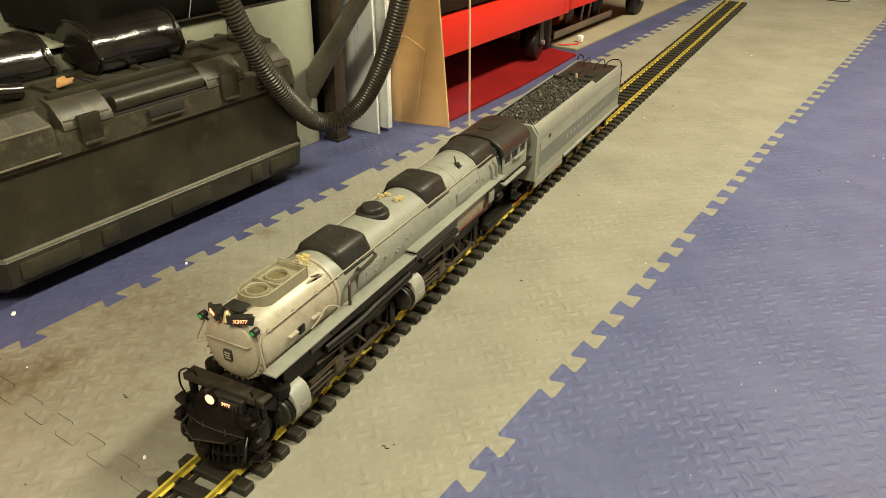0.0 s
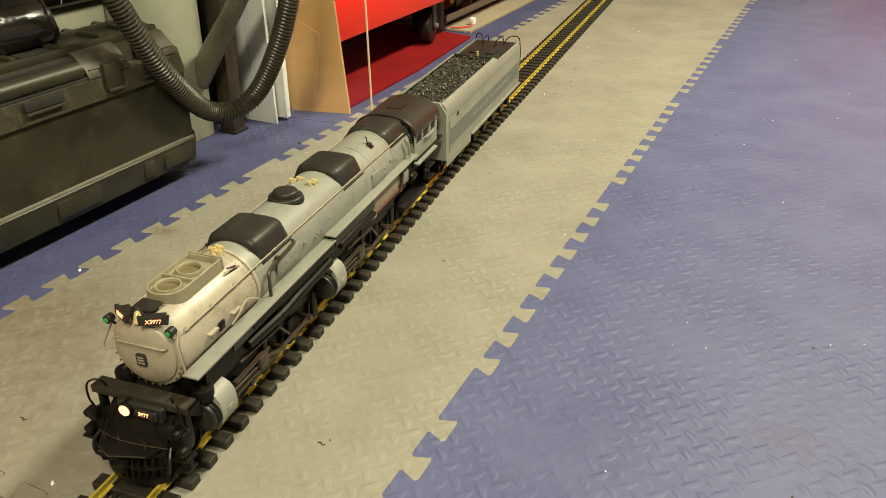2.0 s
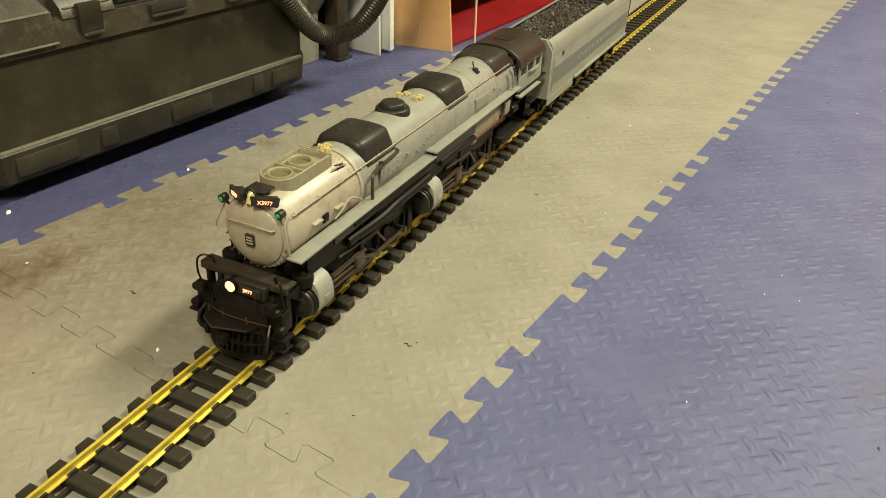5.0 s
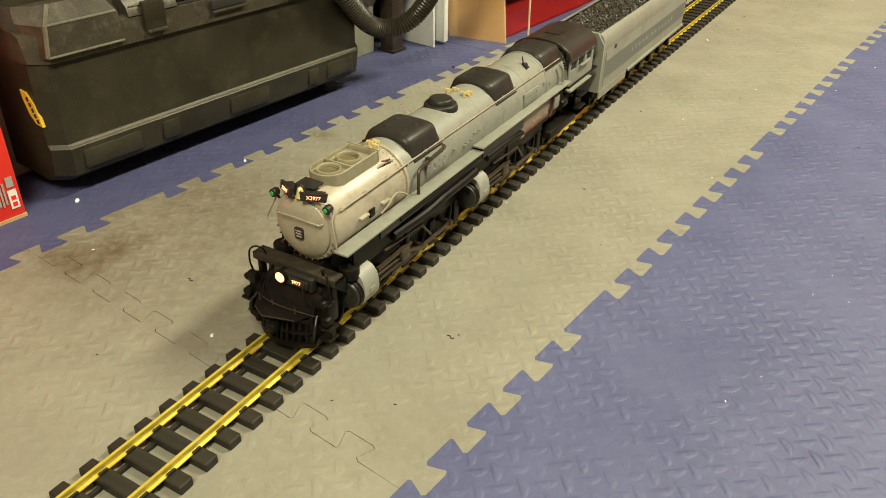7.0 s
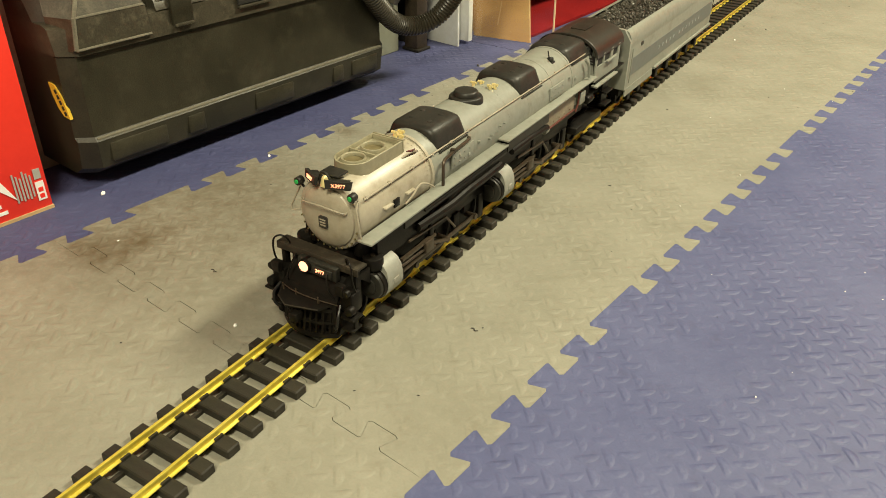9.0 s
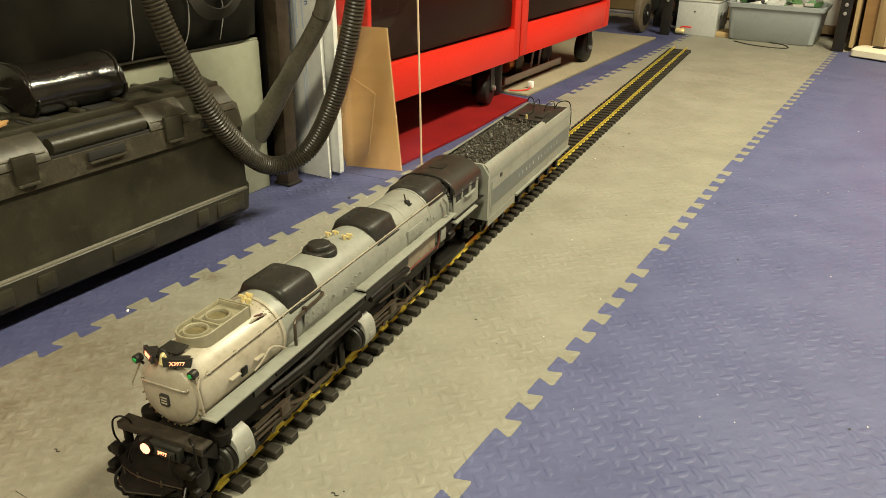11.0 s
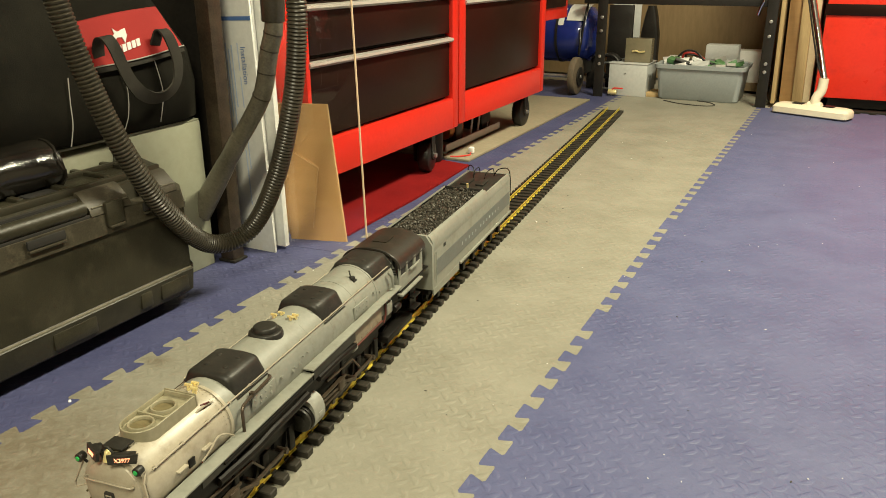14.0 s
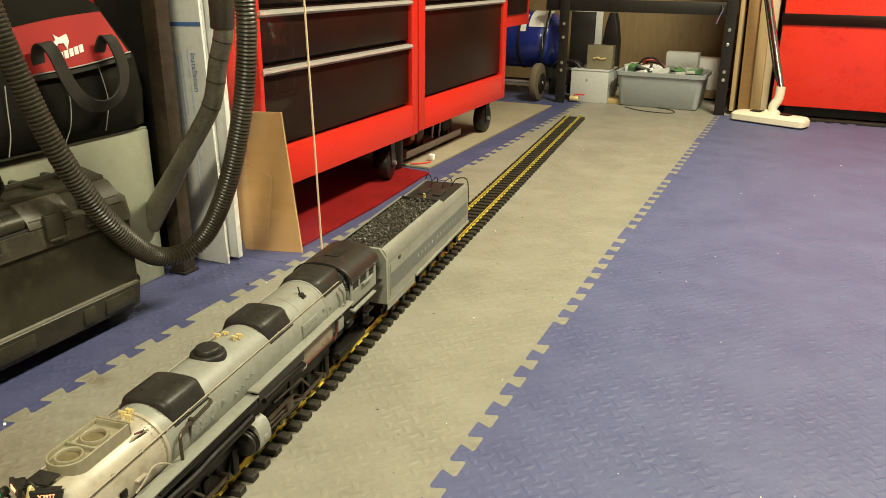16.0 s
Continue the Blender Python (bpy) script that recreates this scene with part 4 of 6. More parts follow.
def tender():
    t = thing("model_tender", "long two-tone grey model tender loaded with black coal on brass rails", "model tender", TRACK @ pose(0, 0.944, 0, 0, 0, -0.45) @ pose(0, -0.944, 0))
    y0, y1 = 0.944, 1.432

    def sect(h, z1, r):
        pts = [(-h, 0.060), (-h, z1 - r)]
        for k in range(1, 6):
            a = radians(18 * k)
            pts.append((-h + r * (1 - math.cos(a)), z1 - r + r * math.sin(a)))
        return pts + [(-x, z) for x, z in pts[::-1]]
    bm = loft([[(x, y, z) for x, z in sect(0.0515, 0.135, 0.004)] for y in (y0 + 0.004, y1)])
    part("tank", bm, LGREY, t, "light grey riveted tank", 40)
    for s in (-1, 1):
        # flared coal side sheets
        curve = [(math.cos(radians(a)), math.sin(radians(a))) for a in range(0, 91, 15)]
        b = prism([(s * 0.0515, 0.128)] + [(s * (0.0405 + 0.0116 * c), 0.1340 + 0.0222 * d) for c, d in curve] + [(s * (0.0398 + 0.0098 * c), 0.1335 + 0.0200 * d) for c, d in curve[::-1]], "y", y0 + 0.004, 1.262)
        part("coal_side", b, LGREY, t, "sloping light grey coal side")
        b = prism([(s * 0.0515, 0.130), (s * 0.0520, 0.138), (s * 0.0480, 0.1475), (s * 0.0450, 0.1480), (s * 0.0450, 0.134)], "y", 1.262, y1 - 0.002)
        part("coal_side", b, LGREY, t)
        part("side_band", box(s * 0.0517 - 0.0005, s * 0.0517 + 0.0005, 0.962, y1 - 0.006, 0.079, 0.108), DGREY, t, "darker grey lettering band")
        for k in range(12):
            c = 1.100 + 0.0205 * k + (0.012 if k > 4 else 0.0)
            part("letter_bar", box(s * 0.0524 - 0.0003, s * 0.0524 + 0.0003, c - 0.0022, c + 0.0022, 0.0905, 0.0962), LETTER, t)
        part("sill", box(s * 0.0535 - 0.0022, s * 0.0535 + 0.0022, 1.085, y1, 0.0575, 0.062, 0.0006), LGREY, t, "light grey side sill")
        part("front_skirt", box(s * 0.0512 - 0.0012, s * 0.0512 + 0.0012, y0 + 0.004, 1.082, 0.047, 0.0600), LGREY, t)
        part("front_grab", tube([(s * 0.0540, y0 + 0.012, 0.070), (s * 0.0540, y0 + 0.012, 0.126)], 0.0009, 6), LGREY, t)
        part("data_plate", box(s * 0.0519 - 0.0004, s * 0.0519 + 0.0004, 1.000, 1.010, 0.121, 0.127), SATIN, t)
        part("rear_hose", tube(smooth_line([(s * 0.022, y1 - 0.03, 0.147), (s * 0.030, y1 - 0.018, 0.160), (s * 0.046, y1 + 0.002, 0.157), (s * 0.051, y1 + 0.006, 0.130), (s * 0.050, y1 + 0.005, 0.085), (s * 0.047, y1 + 0.004, 0.050)], 6), 0.0012, 6), BLACKM, t, "black rear handrail")
        part("hatch_rail", tube(smooth_line([(s * 0.012, y1 - 0.070, 0.1455), (s * 0.014, y1 - 0.060, 0.160), (s * 0.016, y1 - 0.020, 0.161), (s * 0.017, y1 - 0.006, 0.1455)], 6), 0.0009, 6), BLACKM, t)
    part("front_bulkhead", prism([(-0.0525, 0.060), (0.0525, 0.060), (0.0525, 0.140), (0.040, 0.158), (-0.040, 0.158), (-0.0525, 0.140)], "y", y0 - 0.002, y0 + 0.0045), LGREY, t, "grey front bulkhead")
    part("rear_wall", box(-0.0515, 0.0515, y1, y1 + 0.002, 0.062, 0.146), LGREY, t)
    part("water_deck", box(-0.0455, 0.0455, 1.262, y1 - 0.002, 0.134, 0.1455, 0.001), SATIN, t, "dark brown-black water deck")
    for x in (-0.018, 0.016):
        part("water_hatch", box(x - 0.009, x + 0.009, 1.315, 1.362, 0.1455, 0.1495, 0.0015), SATIN, t)
    part("deck_valve", rod((0.0, 1.285, 0.1455), (0.0, 1.285, 0.158), 0.0024, n=10), GOLD, t, "small brass valve")
    part("coal_rear_wall", box(-0.045, 0.045, 1.258, 1.2625, 0.13, 0.156, 0.001), SATIN, t)
    # coal load: a heaped bed with many lumps
    rng = random.Random(4)
    bm = bmesh.new()
    for _ in range(1500):
        x, y = rng.uniform(-0.041, 0.041), rng.uniform(y0 + 0.008, 1.256)
        z = 0.1475 + 0.006 * (1 - (x / 0.042) ** 2) + rng.uniform(-0.002, 0.002)
        r = rng.uniform(0.0010, 0.0036)
        m = Matrix.Translation((x, y, z)) @ Euler([rng.uniform(0, 6) for _ in range(3)]).to_matrix().to_4x4() @ Matrix.Diagonal((r * rng.uniform(0.6, 1.5), r, r * rng.uniform(0.3, 0.7), 1))
        bmesh.ops.create_icosphere(bm, subdivisions=1, radius=1.0, matrix=m)
    box(-0.043, 0.043, y0 + 0.005, 1.258, 0.13, 0.1475, bm=bm)
    tagged(part("coal", bm, COAL, t, "heaped black coal", None), kind="stuff")
    part("underframe", box(-0.040, 0.040, y0 + 0.01, y1 - 0.01, 0.045, 0.060), BLACKM, t)
    for s in (-1, 1):
        part("pedestal_frame", box(s * 0.0400 - 0.002, s * 0.0400 + 0.002, 1.10, y1 - 0.01, 0.034, 0.056, 0.001), BLACKM, t)
        for y in (0.985, 1.035, 1.125, 1.185, 1.245, 1.305, 1.365):
            part("axle_box", box(s * 0.0440 - 0.004, s * 0.0440 + 0.004, y - 0.007, y + 0.007, 0.031, 0.047, 0.001), BLACKM, t)
    wheels(t, (0.985, 1.035, 1.125, 1.185, 1.245, 1.305, 1.365), 0.0165, name="tender_wheel")
    part("drawbar", box(-0.006, 0.006, 0.86, 0.95, 0.048, 0.054), BLACKM, t)
    part("rear_beam", box(-0.048, 0.048, y1 + 0.001, y1 + 0.006, 0.045, 0.060, 0.001), BLACKM, t)
    part("rear_coupler", box(-0.005, 0.005, y1 + 0.004, y1 + 0.028, 0.034, 0.044, 0.002), BLACKM, t)
    return t


tender()

# ---------------------------------------------------------------- things along the west side


def tool_case():
    t = thing("tool_case", "scuffed black plastic tool case standing on the blue mat", "tool case")
    xf, xb, y0, y1 = -0.484, -0.80, 0.236, 0.832

    def outline(x_front, c):
        return [(x_front, y0 + c), (x_front, y1 - c), (x_front - c, y1), (xb, y1), (xb, y0), (x_front - c, y0)]
    part("body", loft([[(x, y, z) for x, y in outline(f, c)] for z, f, c in ((0.022, xf - 0.022, 0.02), (0.030, xf - 0.010, 0.02), (0.034, xf - 0.004, 0.02), (0.074, xf, 0.018), (0.0795, xf - 0.006, 0.018), (0.1885, xf - 0.006, 0.018))]), CASE, t, "black lower body", 30)
    part("ledge", box(xf - 0.012, xf - 0.0015, y0 + 0.02, y1 - 0.02, 0.0745, 0.0785, 0.0012), CASEEDGE, t, "scuffed ledge with a painted pale highlight")
    for a, b in ((0.27, 0.36), (0.395, 0.425), (0.52, 0.60), (0.69, 0.715), (0.735, 0.80)):
        part("lower_panel", box(xf - 0.006, xf + 0.0010, a, b, 0.040, 0.068, 0.003), CASE, t)
    part("rim", loft([[(x, y, z) for x, y in outline(f, c)] for z, f, c in ((0.1885, xf - 0.010, 0.02), (0.190, xf - 0.0005, 0.020), (0.222, xf - 0.003, 0.026), (0.226, xf - 0.010, 0.030))]), CASEWORN, t, "wide scuffed black rim", 30)
    lid = part("lid", loft([[(x, y, z) for x, y in outline(f, c)] for z, f, c in ((0.226, xf - 0.022, 0.04), (0.252, xf - 0.030, 0.045), (0.262, xf - 0.055, 0.06))]), CASE, t, "black ribbed lid", 30)
    for y in (0.30, 0.40, 0.47, 0.545, 0.62, 0.70, 0.76):
        part("lid_rib", box(xb + 0.06, xf - 0.05, y - 0.006, y + 0.006, 0.258, 0.268, 0.003), CASE, lid)
    for a, b in ((0.375, 0.452), (0.622, 0.700), (0.735, 0.80)):
        part("lid_front_block", prism([(xf - 0.05, 0.224), (xf - 0.002, 0.224), (xf - 0.006, 0.236), (xf - 0.028, 0.257), (xf - 0.05, 0.262)], "y", a, b), CASEWORN, lid)
        part("block_edge", tube([(xf - 0.0055, a + 0.004, 0.2365), (xf - 0.0055, b - 0.004, 0.2365)], 0.0013, 6), CASEEDGE, lid)
    for y in (0.412, 0.664):
        lt = part("latch", box(xf - 0.006, xf + 0.0025, y - 0.017, y + 0.017, 0.200, 0.240, 0.002), CASE, t, "black lid latch")
        part("latch_lip", box(xf - 0.001, xf + 0.0055, y - 0.015, y + 0.015, 0.1985, 0.2025, 0.001), CASEWORN, lt)
    for a, b, z in ((0.506, 0.569, 0.2045), (0.72, 0.775, 0.204)):
        part("rim_recess_lip", box(xf - 0.001, xf + 0.005, a, b, z - 0.002, z + 0.002, 0.001), CASEWORN, t)
        # Proud near-black piece that paints the shade inside the rim recess.
        part("rim_recess_shade", box(xf - 0.001, xf + 0.0035, a, b, z + 0.003, z + 0.016, 0.001), GAPSHADE, t)
    part("handle", tube([(xf - 0.013, 0.458, 0.238), (xf - 0.013, 0.615, 0.238)], 0.0125, 16), CASE, t, "round black carry handle")
    # Dark block painted as the shade behind the handle.
    part("handle_slot_shade", box(xf - 0.036, xf - 0.024, 0.455, 0.618, 0.226, 0.252), GAPSHADE, t)
    block = part("end_block", loft([[(x, y, z) for x, y in ((xf - 0.04, y0 + 0.006), (f, y0 + a), (f, 0.362 - b), (xf - 0.04, 0.366))] for z, f, a, b in ((0.1965, xf - 0.002, 0.014, 0.0), (0.200, xf + 0.003, 0.016, 0.002), (0.236, xf + 0.001, 0.022, 0.004), (0.256, xf - 0.022, 0.042, 0.012))]), CASEWORN, t, "raised end panel with scuffed lips painted pale as highlights", 25)
    part("block_lip", tube([(xf + 0.0025, y0 + 0.017, 0.1985), (xf + 0.0025, 0.360, 0.1985)], 0.0020, 6), CASEEDGE, block)
    part("block_lip", tube([(xf + 0.0022, y0 + 0.017, 0.1985), (xf, y0 + 0.023, 0.236), (xf - 0.021, y0 + 0.042, 0.2555)], 0.0030, 6), CASEEDGE, block)
    part("block_top_lip", tube([(xf, y0 + 0.024, 0.237), (xf, 0.356, 0.237)], 0.0018, 6), CASEEDGE, block)
    for a, b in ((0.46, 0.50), (0.56, 0.61)):
        # Dark raised pads give the lid pockets their shade by colour.
        part("lid_pocket_shade", box(xf - 0.085, xf - 0.045, a, b, 0.258, 0.2645, 0.002), GAPSHADE, lid)
    part("lid_ridge", box(xf - 0.046, xf - 0.036, 0.38, 0.80, 0.252, 0.2665, 0.003), CASE, lid)
    part("lid_ridge", box(xf - 0.110, xf - 0.098, 0.30, 0.80, 0.258, 0.270, 0.003), CASE, lid)
    # Dark strip painting the shade below the grip.
    part("grip_gap_shade", box(xf - 0.020, xf - 0.0045, 0.452, 0.622, 0.2215, 0.2275, 0.001), GAPSHADE, t)
    tag = part("yellow_tag", prism([(xf - 0.056, 0.150), (xf - 0.042, 0.149), (xf - 0.029, 0.136), (xf - 0.021, 0.118), (xf - 0.0185, 0.107), (xf - 0.034, 0.108), (xf - 0.045, 0.118), (xf - 0.052, 0.134)], "y", y0 - 0.002, y0 + 0.002), YELLOW, t, "worn yellow label with dark lettering bars")
    for k in range(5):
        x, z = xf - 0.0415 + 0.0035 * k, 0.141 - 0.0068 * k
        part("label_bar", prism([(x - 0.003, z + 0.001), (x + 0.002, z + 0.003), (x + 0.004, z - 0.002), (x - 0.001, z - 0.004)], "y", y0 - 0.0026, y0 - 0.0019), INK, tag)
    for y in (0.29, 0.78):
        for x in (xf - 0.085, xb + 0.04):
            part("foot", box(x - 0.015, x + 0.015, y - 0.02, y + 0.02, 0.0, 0.024, 0.003), RUBBER, t)
    part("rivet", rod((xf - 0.013, 0.545, 0.135), (xf - 0.009, 0.545, 0.135), 0.006, n=12, bevel=0.001), CASE, t)
    return t


tool_case()


def wrapped_bundle(name, y0, y1, x, z, r, label, bands):
    rng = random.Random(9)
    n = 18
    secs = []
    steps = 14
    for k in range(steps + 1):
        u = k / steps
        y = y0 + (y1 - y0) * u
        f = (1 - abs(2 * u - 1) ** 40) ** 0.5 if 0 < u < 1 else 0.12
        f *= 1 + 0.018 * math.sin(9 * u + 1)
        secs.append([(x + r * 1.35 * f * math.cos(2 * math.pi * j / n) * (1 + rng.uniform(-0.03, 0.03)), y + rng.uniform(-0.002, 0.002), z + max(-r * 0.57, r * f * math.sin(2 * math.pi * j / n) * (1 + rng.uniform(-0.03, 0.03)))) for j in range(n)])
    t = thing(name, label, "bundle")
    part("film_body", loft(secs), GLOSS, t, "", 60)
    for u in bands:
        y = y0 + (y1 - y0) * u
        ring = [(x + r * 1.37 * math.cos(2 * math.pi * j / 24), y + 0.004 * math.sin(5 * j), z + max(-r * 0.56, r * 1.02 * math.sin(2 * math.pi * j / 24))) for j in range(25)]
        part("film_fold", tube(ring, 0.0028, 6), GLOSS, t, "folded film edge", 60)
    return t


wrapped_bundle("wrapped_roll", 0.468, 0.652, -0.612, 0.2895, 0.0470, "shiny black film-wrapped roll lying on the case lid", (0.10, 0.90))
wrapped_bundle("wrapped_roll", 0.20, 0.458, -0.640, 0.2855, 0.0410, "shiny black film-wrapped bundle lying on the case lid", (0.55, 0.9))
scrap = [(0.0, 0.0), (0.010, -0.006), (0.020, 0.0), (0.027, 0.007), (0.018, 0.009), (0.013, 0.016), (0.005, 0.011), (-0.003, 0.012), (-0.006, 0.004)]
solo("wood_scrap", loft([[(-0.556 + a, 0.418 + b * 1.2, 0.2665 + h + 0.35 * b + 0.2 * abs(a - 0.01)) for a, b in scrap] for h in (0.0, 0.0022)]), ORANGE, "small curled orange-tan scrap lying on the case lid", "scrap", smooth=None)
solo("black_rod", tube([(-0.56, 0.14, 0.302), (-0.545, 0.36, 0.2735)], 0.011, 12), GLOSS, "shiny black rod lying across the case lid", "rod")


def red_carton():
    t = thing("red_carton", "red product carton with white print standing on the blue mat", "carton")
    part("carton_body", box(-0.69, -0.50, -0.16, 0.183, 0.004, 0.36, 0.0015), REDBOX, t, "bright red printed faces")
    part("carton_base", box(-0.6895, -0.4985, -0.1605, 0.1835, 0.0, 0.0045), CARDEDGE, t, "raw cardboard bottom edge")
    x = -0.4994
    part("flash_mark", loft([[(h, y, z) for y, z in ((0.104, 0.108), (0.128, 0.070), (0.121, 0.070), (0.142, 0.026), (0.114, 0.056), (0.121, 0.058), (0.098, 0.086))] for h in (x - 0.0004, x + 0.0004)]), WHITE, t, "white flash-shaped mark")
    for k in range(5):
        part("print_bar", box(x - 0.0004, x + 0.0004, 0.06 + 0.005 * k, 0.126 - 0.006 * k, 0.014 + 0.0095 * k, 0.0185 + 0.0095 * k), WHITE, t)
    for k in range(6):
        part("print_bar", box(x - 0.0004, x + 0.0004, 0.141 + 0.0042 * k, 0.1432 + 0.0042 * k, 0.022 + 0.002 * (k % 2), 0.062 - 0.004 * (k % 3)), PIPING, t)
    part("print_panel", box(x - 0.0004, x + 0.0004, 0.167, 0.178, 0.016, 0.042), WHITE, t)
    part("print_panel", box(x - 0.0004, x + 0.0004, 0.168, 0.177, 0.046, 0.060), PIPING, t)
    for z in (0.022, 0.031):
        part("panel_mark", box(x, x + 0.0008, 0.1695, 0.1755, z - 0.003, z + 0.003), REDBOX, t)
    return t


red_carton()


def grey_cabinet():
    t = thing("grey_metal_cabinet", "pale grey-green sheet metal cabinet behind the black case", "cabinet")
    part("cabinet_body", box(-1.10, -0.605, 0.79, 0.995, 0.0, 0.302, 0.003), PANEL, t, "pale grey-green end unit")
    part("cabinet_body", box(-1.10, -0.615, -0.30, 0.787, 0.0, 0.292, 0.003), PANEL, t)
    part("cabinet_back", box(-1.10, -0.93, -0.30, 0.60, 0.306, 0.80, 0.003), PANEL, t)
    for z in (0.06, 0.15, 0.24):
        part("screw", rod((-0.616, 0.775, z), (-0.6125, 0.775, z), 0.004, n=8), STEEL, t)
    part("cabinet_top", box(-1.10, -0.607, -0.30, 0.994, 0.302, 0.306, 0.001), PANEL, t)


grey_cabinet()


BAGL = -0.33


def tool_bag():
    t = thing("tool_bag", "black canvas tool bag with red flap on the cabinet", "tool bag")

    secs = []
    for z, g, yo in ((0.307, 0.90, 0.0), (0.315, 1.0, 0.0), (0.38, 1.03, -0.002), (0.440, 1.0, -0.006), (0.530, 0.78, -0.02), (0.56, 0.62, -0.03)):
        secs.append([(-0.70 + a * g * 1.0, 0.805 + yo + b * g, z) for a, b in rounded(-0.115, 0.105, BAGL, 0.208, 0.06, 5)])
    part("bag_body", loft(secs), CANVAS, t, "black padded canvas body", 50)
    def face(z, d):
        return -0.590 - max(0.0, z - 0.430) * 0.20 + d

    def cloth(y0, y1, y2, y3, z0, z1, z2, z3, d0, d1, bulge=0.004):
        """A curved cloth patch between four corners: low left, low right, high right, high left."""
        secs = []
        for k in range(9):
            v = k / 8
            front, back = [], []
            for r in range(6):
                u = r / 5
                y = (y0 + (y1 - y0) * v) * (1 - u) + (y3 + (y2 - y3) * v) * u
                z = (z0 + (z1 - z0) * v) * (1 - u) + (z3 + (z2 - z3) * v) * u + 0.006 * math.sin(math.pi * v) * (u - 0.5)
                lift = bulge * math.sin(math.pi * v) * (1 - 0.5 * u)
                front.append((face(z, d1 + lift), y, z))
                back.append((face(z, d0 + lift), y, z))
            secs.append(front + back[::-1])
        return loft(secs)
    flap = part("red_flap", cloth(0.742, 0.957, 0.918, 0.728, 0.430, 0.449, 0.519, 0.500, -0.006, 0.002), REDCLOTH, t, "red canvas flap with a white emblem", 50)
    part("flap_border", cloth(0.740, 0.960, 0.957, 0.742, 0.420, 0.439, 0.449, 0.430, -0.006, 0.0028), WEB, t, "dark binding with grey stitching", 50)
    part("flap_piping", tube(smooth_line([(-0.587, 0.740, 0.430), (-0.583, 0.82, 0.4345), (-0.583, 0.88, 0.440), (-0.588, 0.958, 0.449)], 6), 0.0011, 6), PIPING, t, "thin grey piping")
    for pts in (((0.806, 0.420), (0.813, 0.395), (0.814, 0.372), (0.808, 0.340), (0.798, 0.312)), ((0.880, 0.440), (0.890, 0.40), (0.894, 0.372), (0.890, 0.350), (0.885, 0.318)), ((0.700, 0.420), (0.697, 0.38), (0.695, 0.345), (0.690, 0.310))):
        part("seam_piping", tube(smooth_line([(-0.5885 - (0.006 if z < 0.33 else 0.0), y, z) for y, z in pts], 5), 0.0009, 6), PIPING, t)
    part("emblem", loft([[(face(z, d), y, z) for y, z in ((0.803, 0.466), (0.800, 0.474), (0.808, 0.480), (0.806, 0.489), (0.815, 0.483), (0.832, 0.488), (0.833, 0.477), (0.826, 0.464), (0.822, 0.474), (0.811, 0.474))] for d in (0.0050, 0.0068)]), WHITE, flap, "white emblem shape")
    for k in range(5):
        y, z = 0.806 + 0.0108 * k, 0.4475 + 0.0022 * k
        part("word_bar", loft([[(face(zz, d), yy, zz) for yy, zz in ((y, z), (y + 0.0078, z + 0.0014), (y + 0.0088, z + 0.0134), (y + 0.001, z + 0.012))] for d in (0.0050, 0.0068)]), WHITE, flap)
    strap = ((-0.592, 0.768, 0.436), (-0.589, 0.767, 0.462), (-0.580, 0.767, 0.477), (-0.568, 0.769, 0.477), (-0.561, 0.775, 0.462), (-0.559, 0.785, 0.432), (-0.559, 0.800, 0.402), (-0.559, 0.822, 0.379), (-0.559, 0.850, 0.369), (-0.559, 0.880, 0.374), (-0.560, 0.903, 0.393), (-0.561, 0.911, 0.425), (-0.563, 0.905, 0.455), (-0.568, 0.898, 0.476), (-0.579, 0.894, 0.480), (-0.590, 0.890, 0.455))
    turn = ((0, 1, 0), (0, 1, 0), (0, 1, 0.05), (0, 1, 0.15), (0, 0.95, 0.25), (0, 0.9, 0.4), (0.1, 0.75, 0.6), (0.35, 0.35, 0.8), (0.5, 0, 0.85), (0.4, -0.3, 0.85), (0.2, -0.7, 0.6), (0, -1, 0.2), (0, -1, 0), (0, -1, 0), (0, -1, 0), (0, -1, 0))
    part("strap_handle", ribbon(smooth_line(strap, 7), smooth_line(turn, 7), 0.023, 0.003), WEB, t, "hanging black webbing handle", 60)
    return t


tool_bag()


post = thing("bench_post", "black square steel bench post with a flat foot", "post")
part("post_tube", box(-0.604, -0.570, 1.012, 1.046, 0.0, 1.3, 0.002), STEEL, post, "rust-browned square tube")
part("post_foot", box(-0.608, -0.564, 1.008, 1.050, 0.0, 0.006, 0.002), POST, post)
# Added black sheet standing in for the shaded space left of the post.
part("dark_backdrop", box(-0.76, -0.604, 1.048, 1.056, 0.0, 1.3, 0.002), POST, post)


